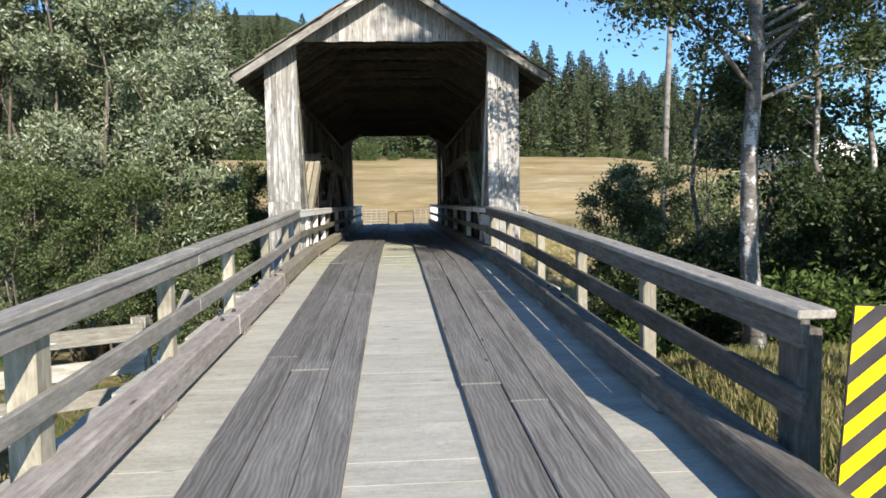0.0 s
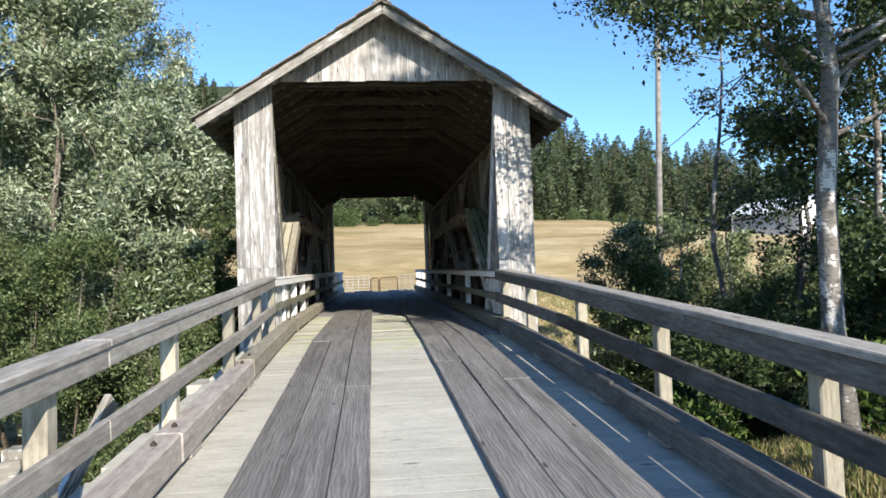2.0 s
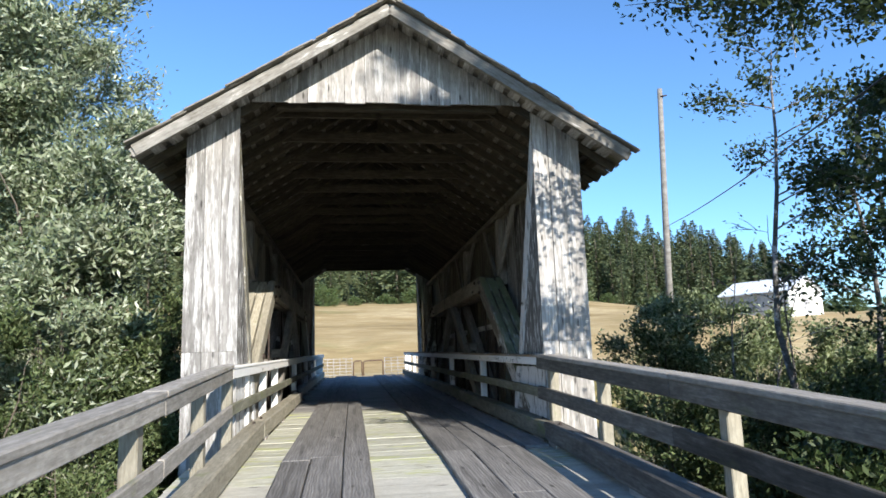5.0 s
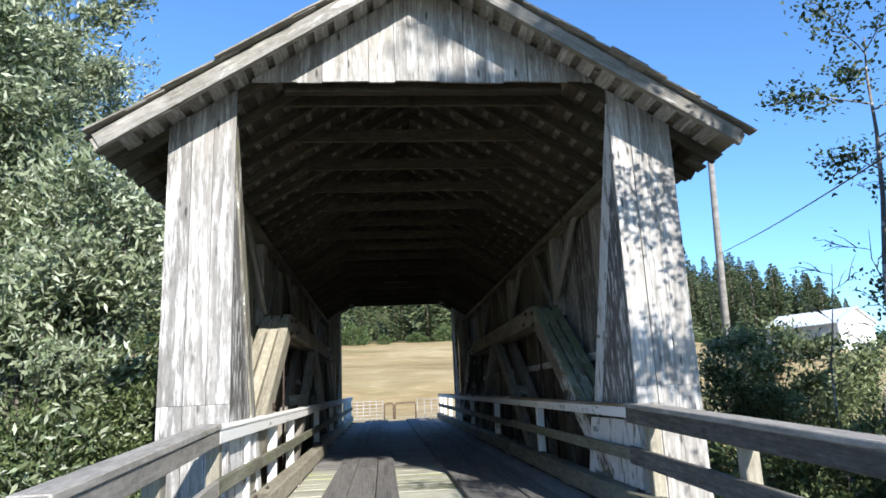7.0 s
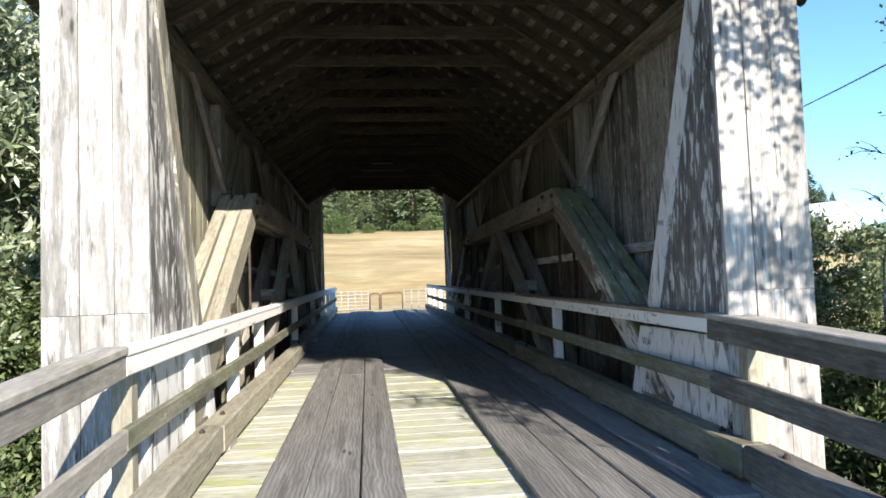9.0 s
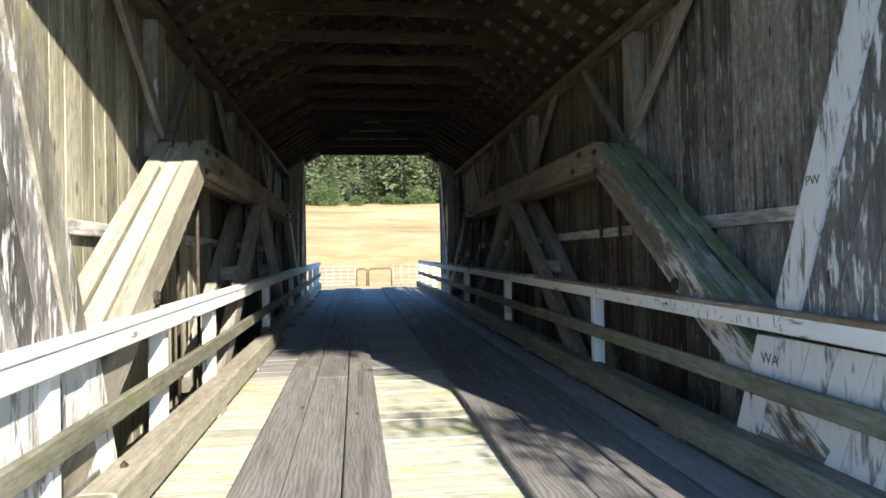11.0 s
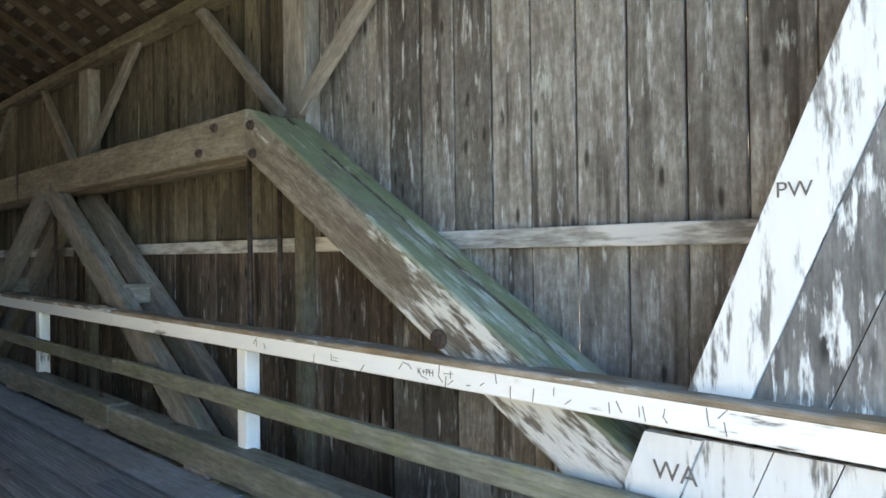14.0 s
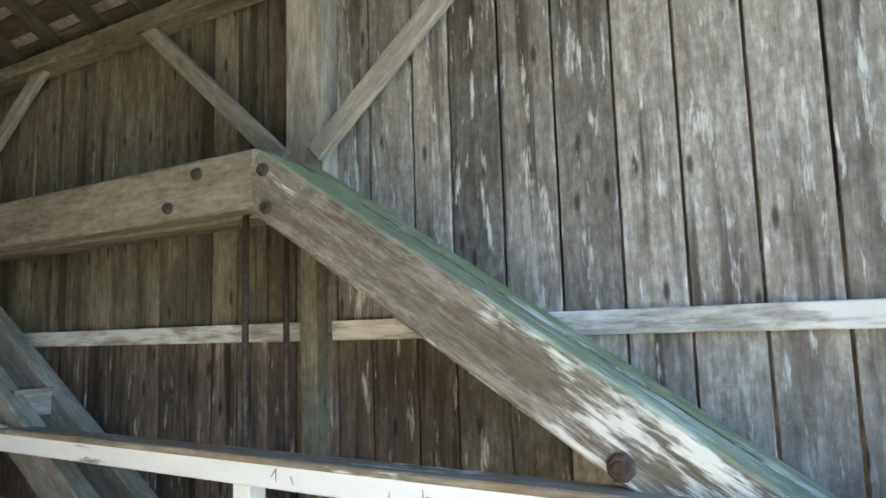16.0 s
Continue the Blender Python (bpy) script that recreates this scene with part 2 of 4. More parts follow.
def plain(name, color, rough=0.6, metal=0.0, vary=0.2, scale=8.0, bump=0.1):
    n = Nodes(name)
    v = n.noise(n.coords(), scale, 5, 0.65)
    col = n.mix(n.ramp(v, [(0.35, 0.0), (0.7, 1.0)]), [c * (1 - vary) for c in color], [min(1, c * (1 + vary)) for c in color])
    n.bump(v, bump, 0.01)
    return n.done(col, rough, metal)


M["iron"] = plain("rusted_iron", (0.06, 0.045, 0.038), 0.75, 0.4, 0.5, 30, 0.4)
M["steel"] = plain("galvanised_pipe", (0.38, 0.365, 0.35), 0.5, 0.2, 0.2, 12)
M["rust_pipe"] = plain("brown_pipe", (0.13, 0.085, 0.06), 0.65, 0.2, 0.3, 12)
M["concrete"] = plain("concrete", (0.36, 0.34, 0.29), 0.9, 0, 0.25, 4, 0.3)
M["yellow"] = plain("yellow_reflective_sheet", (0.85, 0.62, 0.01), 0.45, 0, 0.06, 6)
M["black"] = plain("black_sheet", (0.045, 0.04, 0.045), 0.5, 0, 0.3, 6)
M["barn_white"] = plain("white_barn_siding", (0.78, 0.78, 0.77), 0.7, 0, 0.06, 1.5)
# barn door, and the long walls with their shade put into the colour
M["barn_grey"] = plain("barn_door_shaded_wall", (0.36, 0.36, 0.37), 0.8, 0, 0.2, 1.5)
M["barn_roof"] = plain("pale_metal_roof", (0.66, 0.70, 0.74), 0.45, 0.1, 0.06, 0.8)
M["dark"] = plain("dark_opening", (0.03, 0.03, 0.035), 0.6, 0, 0.2, 2)
M["cable"] = plain("black_cable", (0.02, 0.02, 0.022), 0.5, 0, 0.1, 5)
M["ink"] = plain("scratched_writing", (0.14, 0.125, 0.115), 0.8, 0, 0.2, 9)


def leaf_material(name, dark, light, back=0.35, pale=None):
    """Leaves: each one its own tone; light passes through them."""
    n = Nodes(name)
    r = n.node("ShaderNodeNewGeometry").outputs["Random Per Island"]
    stops = [(0.0, dark), (0.55, light)] + ([(1.0, pale)] if pale else [])
    col = n.ramp(r, stops)
    big = n.noise(n.coords(), 0.7, 3)
    col = n.mix(n.ramp(big, [(0.5, 0.0), (0.75, 0.6)]), col, [c * 0.6 for c in light])
    if pale:
        col = n.mix(n.ramp(n.noise(n.coords(), 1.9, 3), [(0.52, 0.0), (0.68, 0.65)]), col, [0.5 * (a + b) for a, b in zip(light, pale)])
    n.done(col, 0.5)
    t = n.node("ShaderNodeBsdfTranslucent", Color=col)
    m = n.node("ShaderNodeMixShader", Fac=back)
    n.tree.links.new(n.bsdf.outputs[0], m.inputs[1])
    n.tree.links.new(t.outputs[0], m.inputs[2])
    n.tree.links.new(m.outputs[0], n.out.inputs[0])
    return n.mat


M["willow"] = leaf_material("willow_leaves", (0.06, 0.088, 0.042), (0.21, 0.26, 0.14), 0.3, (0.58, 0.62, 0.48))
M["sallow"] = leaf_material("sallow_leaves", (0.05, 0.075, 0.028), (0.155, 0.195, 0.075), 0.3, (0.40, 0.44, 0.27))
M["willow_green"] = leaf_material("green_bush_leaves", (0.032, 0.054, 0.02), (0.10, 0.138, 0.052), 0.3, (0.21, 0.25, 0.12))
# dark green leaves; shade of taller trees is also put into this colour
M["alder"] = leaf_material("alder_leaves", (0.014, 0.028, 0.01), (0.05, 0.078, 0.026), 0.3, (0.09, 0.12, 0.05))
M["fern"] = leaf_material("bright_green_leaves", (0.045, 0.085, 0.017), (0.115, 0.17, 0.045), 0.35)
M["conifer"] = leaf_material("conifer_needles", (0.022, 0.04, 0.02), (0.08, 0.105, 0.048), 0.12, (0.13, 0.15, 0.075))
M["far_bush"] = leaf_material("far_shrub_leaves", (0.03, 0.055, 0.02), (0.10, 0.14, 0.05), 0.2)
M["grass"] = leaf_material("grass_blades", (0.10, 0.12, 0.03), (0.30, 0.25, 0.11), 0.3, (0.45, 0.37, 0.2))
M["green_grass"] = leaf_material("green_grass_blades", (0.05, 0.10, 0.015), (0.13, 0.2, 0.04), 0.3)


def bark_material(name, base, spots, dark):
    n = Nodes(name)
    a = n.noise(n.coords((1, 1, 0.6)), 5.0, 5, 0.7)
    b = n.noise(n.coords((1, 1, 3.0)), 12.0, 4, 0.7)
    col = n.mix(n.ramp(a, [(0.53, 0.0), (0.6, 1.0)]), base, spots)
    col = n.mix(n.ramp(b, [(0.52, 0.0), (0.62, 1.0)]), col, dark)
    n.bump(b, 0.5, 0.02)
    return n.done(col, 0.85)


M["white_bark"] = bark_material("mottled_pale_bark", (0.17, 0.155, 0.14), (0.58, 0.56, 0.53), (0.08, 0.07, 0.06))
M["bark"] = bark_material("grey_brown_bark", (0.12, 0.10, 0.08), (0.24, 0.21, 0.175), (0.05, 0.042, 0.034))


def ground_material():
    n = Nodes("ground_cover")
    c = n.node("ShaderNodeTexCoord").outputs["Object"]
    sep = n.node("ShaderNodeSeparateXYZ", Vector=c)
    a = n.noise(n.coords((1, 1, 1)), 0.12, 6, 0.7)
    b = n.noise(n.coords((1, 1, 1)), 2.5, 6, 0.7)
    streak = n.noise(n.coords((0.10, 0.16, 0.3)), 1.0, 6, 0.7)
    straw = n.ramp(streak, [(0.34, (0.24, 0.175, 0.075)), (0.5, (0.40, 0.305, 0.15)), (0.64, (0.53, 0.43, 0.25))])
    straw = n.mix(n.ramp(a, [(0.56, 0.0), (0.7, 0.55)]), straw, (0.17, 0.19, 0.07))
    straw = n.mix(n.ramp(n.noise(n.coords((0.5, 1.4, 1.0)), 1.0, 6, 0.75), [(0.42, 0.55), (0.62, 0.0)]), straw, (0.25, 0.175, 0.08))
    bank = n.ramp(b, [(0.35, (0.10, 0.105, 0.04)), (0.52, (0.24, 0.20, 0.095)), (0.66, (0.40, 0.32, 0.185))])
    far = n.ramp(n.math("MULTIPLY", n.math("ADD", sep.outputs[1], n.math("MULTIPLY", a, 6.0)), 0.01), [(0.335, 0.0), (0.37, 1.0)])
    col = n.mix(far, bank, straw)
    gravel = n.ramp(b, [(0.4, (0.30, 0.28, 0.25)), (0.6, (0.46, 0.43, 0.39))])
    near = n.ramp(n.math("MULTIPLY", sep.outputs[1], 0.1), [(0.12, 1.0), (0.2, 0.0)])
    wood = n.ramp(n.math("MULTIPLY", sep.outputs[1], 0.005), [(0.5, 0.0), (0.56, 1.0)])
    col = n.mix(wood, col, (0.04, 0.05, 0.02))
    lane_x = n.ramp(n.math("ABSOLUTE", sep.outputs[0], 0.0), [(0.0, 1.0), (1.0, 0.0)])
    col = n.mix(n.math("MULTIPLY", near, lane_x), col, gravel)
    n.bump(b, 0.6, 0.05)
    return n.done(col, 0.95)


M["ground"] = ground_material()


# ---- building helpers ----
def world_of(ob):
    return world_of(ob.parent) @ ob.matrix_basis if ob.parent else ob.matrix_basis.copy()


def empty(name, at, label, category, group="", kind=""):
    ob = new(name)
    ob.matrix_basis = Matrix.Translation(at)
    ob.empty_display_size = 0.2
    return tagged(ob, label, category, group, kind)


def link(name, mesh, material, parent=None, matrix=None, label="", category="", kind=""):
    """A mesh object at a world pose, under a thing or at top level."""
    if material is not None and not mesh.materials:
        mesh.materials.append(material)
    ob = new(name, mesh)
    m = matrix if matrix is not None else Matrix.Identity(4)
    if parent is not None:
        ob.parent = parent
        m = world_of(parent).inverted() @ m
    ob.matrix_basis = m
    return tagged(ob, label, category, "", kind)


def mesh_of(name, verts, faces, smooth=False):
    me = bpy.data.meshes.new(name)
    me.from_pydata([tuple(v) for v in verts], [], faces)
    if smooth:
        me.polygons.foreach_set("use_smooth", [True] * len(me.polygons))
    me.update()
    return me


def part(name, bm, material, parent, label=""):
    me = bpy.data.meshes.new(name)
    bm.to_mesh(me)
    bm.free()
    return link(name, me, material, parent, world_of(parent), label)


def writing(name, text, size, matrix, parent):
    """Letters scratched into paint, as a thin mesh under the thing that carries them."""
    cu = bpy.data.curves.new(name, "FONT")
    cu.body, cu.size, cu.extrude = text, size, 0.0008
    tmp = bpy.data.objects.new(name, cu)
    me = bpy.data.meshes.new_from_object(tmp)
    bpy.data.objects.remove(tmp)
    link(name, me, M["ink"], parent, matrix)


BLOCKS = {}


def block_mesh(l, w, h, c, material, bow=0.0):
    """A chamfered block centred on the origin, its length along x."""
    key = (round(l, 3), round(w, 3), round(h, 3), round(c, 4), material.name)
    if key in BLOCKS:
        return BLOCKS[key]
    a, b, d = l / 2, w / 2, h / 2
    vs, idx = [], {}
    for sx in (-1, 1):
        for sy in (-1, 1):
            for sz in (-1, 1):
                for k, v in enumerate(((a, b - c, d - c), (a - c, b, d - c), (a - c, b - c, d))):
                    idx[sx, sy, sz, k] = len(vs)
                    vs.append((sx * v[0], sy * v[1], sz * v[2]))
    S = (-1, 1)
    fs = []
    for s in S:
        fs += [[idx[s, p, q, 0] for p, q in ((-1, -1), (1, -1), (1, 1), (-1, 1))], [idx[p, s, q, 1] for p, q in ((-1, -1), (1, -1), (1, 1), (-1, 1))],
               [idx[p, q, s, 2] for p, q in ((-1, -1), (1, -1), (1, 1), (-1, 1))]]
        for u in S:
            fs += [[idx[-1, s, u, 1], idx[1, s, u, 1], idx[1, s, u, 2], idx[-1, s, u, 2]], [idx[s, -1, u, 0], idx[s, 1, u, 0], idx[s, 1, u, 2], idx[s, -1, u, 2]],
                   [idx[s, u, -1, 0], idx[s, u, 1, 0], idx[s, u, 1, 1], idx[s, u, -1, 1]]]
            for w_ in S:
                fs.append([idx[s, u, w_, 0], idx[s, u, w_, 1], idx[s, u, w_, 2]])
    out = []
    for f in fs:
        p = [Vector(vs[i]) for i in f]
        nrm = (p[1] - p[0]).cross(p[2] - p[0])
        mid = sum(p, Vector()) / len(p)
        out.append(f if nrm.dot(mid) > 0 else f[::-1])
    me = mesh_of("block", vs, out)
    me.materials.append(material)
    BLOCKS[key] = me
    return me


def timber(name, p0, p1, w, h, material, parent=None, c=0.006, up=(0, 0, 1), label="", category="", kind=""):
    """A straight timber from p0 to p1 along its axis; w: across (level), h: upright."""
    p0, p1 = Vector(p0), Vector(p1)
    x = (p1 - p0).normalized()
    upv = Vector(up)
    if abs(x.dot(upv)) > 0.99:
        upv = Vector((1, 0, 0))
    y = upv.cross(x).normalized()
    z = x.cross(y)
    m = Matrix((x, y, z)).transposed().to_4x4()
    m.translation = (p0 + p1) / 2
    return link(name, block_mesh((p1 - p0).length, w, h, c, material), None, parent, m, label, category, kind)


def prism(name, poly, depth, along, material, parent=None, label="", grain="v"):
    """A board with the outline poly, pairs in the plane across the axis along ('x': (y, z), 'y': (x, z)), from depth[0] to depth[1].
    Its local x runs up the board (grain 'v')."""
    cu = sum(p[0] for p in poly) / len(poly)
    cv = sum(p[1] for p in poly) / len(poly)
    d0, d1 = depth
    mid = (d0 + d1) / 2
    area = sum(poly[i][0] * poly[(i + 1) % len(poly)][1] - poly[(i + 1) % len(poly)][0] * poly[i][1] for i in range(len(poly)))
    if area < 0:
        poly = poly[::-1]
    n = len(poly)
    vs = []
    for d in (d0 - mid, d1 - mid):
        for u, v in poly:
            vs.append((v - cv, u - cu, d))
    fs = [list(range(n)), list(range(2 * n - 1, n - 1, -1))]
    for i in range(n):
        j = (i + 1) % n
        fs.append([j, i, i + n, j + n])
    if along == "x":   # local x -> z, local y -> y, local z -> x  (mirror of axes handled by winding)
        m = Matrix(((0, 0, 1, mid), (0, 1, 0, cu), (1, 0, 0, cv), (0, 0, 0, 1)))
        m = m @ Matrix.Diagonal((1, 1, -1, 1))
    else:              # local x -> z, local y -> x, local z -> y
        m = Matrix(((0, 1, 0, cu), (0, 0, 1, mid), (1, 0, 0, cv), (0, 0, 0, 1)))
    me = mesh_of(name, vs, fs)
    bm = bmesh.new()
    bm.from_mesh(me)
    bmesh.ops.recalc_face_normals(bm, faces=bm.faces)
    bm.to_mesh(me)
    bm.free()
    return link(name, me, material, parent, m, label)


def tube(lines, sides=7):
    """Tapered tubes along polylines of (point, radius), as verts and faces."""
    vs, fs = [], []
    for line in lines:
        pts = [Vector(p) for p, _ in line]
        ref = Vector((0.31, 0.87, 0.2)).normalized()
        start = len(vs)
        for i, (p, r) in enumerate(line):
            t = (pts[min(i + 1, len(pts) - 1)] - pts[max(i - 1, 0)]).normalized()
            u = t.cross(ref).normalized()
            w = t.cross(u)
            for k in range(sides):
                a = 2 * math.pi * k / sides
                vs.append(Vector(p) + (u * math.cos(a) + w * math.sin(a)) * r)
        for i in range(len(line) - 1):
            for k in range(sides):
                a, b = start + i * sides + k, start + i * sides + (k + 1) % sides
                fs.append([a, b, b + sides, a + sides])
        fs.append([start + k for k in range(sides)][::-1])
        fs.append([start + (len(line) - 1) * sides + k for k in range(sides)])
    return vs, fs


def leaf_mesh(name, at, way, length, width, rng):
    """Many small folded leaves: at (N,3), way (N,3) unit, length and width (N,)."""
    n = len(at)
    side = np.cross(way, rng.normal(size=(n, 3)))
    side /= np.linalg.norm(side, axis=1)[:, None] + 1e-9
    nrm = np.cross(way, side)
    L, W = length[:, None], width[:, None]
    v = np.empty((n, 4, 3))
    v[:, 0] = at
    v[:, 1] = at + way * L * 0.45 + side * W * 0.5 + nrm * W * 0.15
    v[:, 2] = at + way * L - nrm * L * 0.08
    v[:, 3] = at + way * L * 0.45 - side * W * 0.5 + nrm * W * 0.15
    me = bpy.data.meshes.new(name)
    me.vertices.add(n * 4)
    me.vertices.foreach_set("co", v.ravel())
    me.loops.add(n * 4)
    me.loops.foreach_set("vertex_index", np.arange(n * 4, dtype=np.int32))
    me.polygons.add(n)
    me.polygons.foreach_set("loop_start", np.arange(n, dtype=np.int32) * 4)
    me.polygons.foreach_set("loop_total", np.full(n, 4, dtype=np.int32))
    me.update(calc_edges=True)
    return me


# ---- ground ----
def smooth(a, b, x):
    k = max(0.0, min(1.0, (x - a) / (b - a)))
    return k * k * (3 - 2 * k)


def deck_z(y):
    """Height of the bridge's floor along its axis."""
    return 0.052 * y - 0.02 if y < 11.5 else 0.578 + 0.03 * smooth(11.5, 14, y) + 0.011 * max(0.0, y - 14)


def ground_z(x, y):
    road = 0.5 * smooth(29.5, 33, y)
    bed = -2.3 + 0.25 * math.sin(0.4 * x)
    near_bank = 1 - smooth(3.0, 11.5, y - 6.5 * smooth(3.5, 8.0, -x) - 4.0 * smooth(2.3, 4.5, x))
    far_bank = smooth(25.5, 31.5, y)
    side = 0.35 * smooth(1.6, 2.4, abs(x)) * smooth(1.2, 2.2, y)
    z = bed + near_bank * (-0.12 - side - bed) + far_bank * (0.74 - bed)
    if y > 38:
        f = min(y, 98) - 38
        z = 0.74 + (0.136 - 0.045 * smooth(28, 55, x)) * f * smooth(0, 14, f) + 0.02 * max(0, -x) * smooth(38, 90, y) * 0.3
    if y > 98:
        steep = 0.29 - 0.16 * smooth(-10, 110, x) + 0.12 * smooth(5, 45, -x) - 0.13 * smooth(70, 150, x)
        z += steep * (min(y, 260) - 98) * smooth(98, 130, y)
    if y < -2 or abs(x) > 60:
        z = max(z, -0.2) if y < 38 else z
    n = noise.noise((x * 0.25, y * 0.25, 0)) * 0.12 + noise.noise((x * 0.05, y * 0.05, 3)) * 0.5 * smooth(45, 80, y)
    if abs(x) < 2.6 and y < 3:
        n = 0
    return z + n


def build_ground():
    xs = [-900, -500, -300, -200, -140, -100, -75] + [-60 + 4 * i for i in range(10)] + [-20 + i for i in range(8)] + [-12 + 0.5 * i for i in range(49)] + [13 + i for i in range(8)] + [22 + 4 * i for i in range(10)] + [75, 100, 140, 200, 300, 500, 900]
    ys = [-900, -400, -150, -60, -30, -16, -10, -6] + [-4 + 0.5 * i for i in range(90)] + [42 + 2 * i for i in range(30)] + [105, 112, 120, 130, 140, 155, 170, 185, 200, 220, 240, 260, 300, 400, 900]
    vs = [(x, y, ground_z(x, y)) for y in ys for x in xs]
    w = len(xs)
    fs = [[j * w + i, j * w + i + 1, (j + 1) * w + i + 1, (j + 1) * w + i] for j in range(len(ys) - 1) for i in range(w - 1)]
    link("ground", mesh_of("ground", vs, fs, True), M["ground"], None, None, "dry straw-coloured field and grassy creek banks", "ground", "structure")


build_ground()

# ---- bridge: floor ----
Y0, Y1 = 12.14, 27.2          # outer faces of the two portals
DECK0, DECK1 = 1.6, 33.2
RUN_L, RUN_R = (-1.16, -0.31), (0.39, 1.27)
rng = random.Random(7)
floor_ = empty("floor", (0, DECK0, deck_z(DECK0)), "weathered grey timber bridge floor with dark wheel tracks", "bridge floor", "", "structure")


def cross_planks():
    y = DECK0
    while y < DECK1:
        w = rng.uniform(0.24, 0.29)
        gap = (0.006 if rng.random() < 0.14 else 0.0) if y < 11.5 else 0.011
        drop = rng.uniform(-0.004, 0.003) if y > 11.5 else rng.uniform(-0.0006, 0.0006)
        z0, z1 = deck_z(y) - 0.045 + drop, deck_z(y + w) - 0.045 + drop
        tilt = math.atan2(z1 - z0, w)
        # past y 17.2, where the sun patch ends, planks are painted darker for shade
        mat = M["deck"] if y < 10.6 else M["deck_moss"] if y < 17.2 else M["deck_shaded"]
        half = 2.02 + rng.uniform(-0.02, 0.03)
        m = Matrix.Translation((0, y + w / 2, (z0 + z1) / 2)) @ Matrix.Rotation(tilt, 4, "X")
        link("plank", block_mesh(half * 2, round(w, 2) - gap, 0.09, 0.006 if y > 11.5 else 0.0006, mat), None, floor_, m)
        y += w


def track_planks():
    for (a, b), (a0, b0), n in ((RUN_L, (-1.04, -0.28), 3), (RUN_R, (0.46, 1.2), 3)):
        ys, ye = DECK0 + 0.05, DECK1
        fr = [0.0] + [i / n + rng.uniform(-0.03, 0.03) for i in range(1, n)] + [1.0]

        def edge(k, y):
            s = min(1.0, y / 12.0)
            lo, hi = a0 + (a - a0) * s, b0 + (b - b0) * s
            return lo + (hi - lo) * fr[k]

        for i in range(n):
            y = ys
            first = True
            while y < ye - 0.01:
                l = rng.uniform(4.5, 7.5) if not first else rng.uniform(2.5, 7.0)
                first = False
                e = min(y + l, ye)
                if ye - e < 0.8:
                    e = ye
                if y < 11.2 < e:
                    e = 11.5 + rng.uniform(-0.15, 0.15)
                w = edge(i + 1, (y + e) / 2) - edge(i, (y + e) / 2)
                xa, xb = (edge(i, y) + edge(i + 1, y)) / 2, (edge(i, e) + edge(i + 1, e)) / 2
                off = rng.uniform(-0.004, 0.005)
                z = 0.024 + off
                timber("track_plank", (xa + rng.uniform(-0.004, 0.004), y + 0.004, deck_z(y) + z), (xb + rng.uniform(-0.004, 0.004), e - 0.004, deck_z(e) + z), round(w - 0.007, 3), 0.048, M["runner"], floor_, 0.007)
                y = e
    # added edge planks beside the right track under the roof, shade in their colour
    for a, b in ((11.7, 15.9), (15.9, 21.3), (21.3, 27.0), (27.0, 32.9)):
        timber("edge_plank", (1.44, a + 0.004, deck_z(a) + 0.018), (1.44, b - 0.004, deck_z(b) + 0.018), 0.27, 0.04, M["deck_shaded"], floor_, 0.006)


# ---- kerbs and railings ----
def rail_x(side, y):
    """The railing's inner face; the right one stands wider on the approach."""
    if side < 0:
        return -1.56 - 0.08 * smooth(8.5, 12.3, y)
    return 1.80 - 0.15 * smooth(8.5, 12.3, y)


def kerb_x(side, y):
    return -1.47 - 0.06 * smooth(8, 12, y) if side < 0 else 1.60 - 0.02 * smooth(8, 12, y)


def build_kerbs():
    for side, cuts in ((-1, (1.9, 6.3, 8.9, 13.2, 19.7, 27.4, 33.0)), (1, (1.7, 7.1, 11.9, 17.8, 23.6, 28.4, 33.0))):
        for a, b in zip(cuts, cuts[1:]):
            back_set = -0.09 if side < 0 and a > 19 else 0.0
            x0, x1 = kerb_x(side, a) + side * 0.09 + back_set, kerb_x(side, b) + side * 0.09 + back_set
            h = 0.20 if side < 0 else 0.19
            t = rng.uniform(-0.01, 0.01)
            kerb = timber("kerb_timber", (x0, a + 0.01, deck_z(a) + 0.06 + h / 2 + t), (x1, b - 0.01, deck_z(b) + 0.06 + h / 2 + t), 0.18, h, (M["post"] if a > 8 else M["kerb"]) if side < 0 else M["kerb_shaded"] if b < 12.5 else M["kerb_moss"], None, 0.014,
                   label="squared timber kerb along the edge of the bridge floor", category="kerb")
            for k in (0.06, 0.94):
                yk = a + (b - a) * k
                bolt_head((x0 + (x1 - x0) * k, yk, deck_z(a) + (deck_z(b) - deck_z(a)) * k + 0.06 + h + t), (0, 0, 1), 0.02, kerb, M["iron"])
            y = a + 0.4
            while y < b:
                xb = kerb_x(side, y) + side * 0.09
                timber("kerb_block", (xb, y - 0.14, deck_z(y) + 0.032), (xb, y + 0.14, deck_z(y) + 0.032), 0.15, 0.06, M["kerb"], floor_, 0.006)
                y += 2.1


POSTS_R = (3.05, 4.95, 6.78, 8.72, 10.65, 12.02)
POSTS_L = (3.12, 4.9, 6.7, 8.58, 10.38, 11.85)
POSTS_IN = (16.1, 19.8, 23.5)


def rail_dip(side, y):
    """How much lower the right railing stands on the approach."""
    return 0.0 if side < 0 else (0.045 + 0.04 * (1 - smooth(4, 8, y))) * (1 - smooth(11.8, 12.3, y))


def rail_post(side, y, parent, mat, top=0.86, size=0.10, low=-0.35):
    x = rail_x(side, y) + side * (0.045 + size / 2)
    z = deck_z(y) - rail_dip(side, y)
    timber("post", (x, y, z + low), (x, y, z + top), size, size, mat, parent, 0.008)


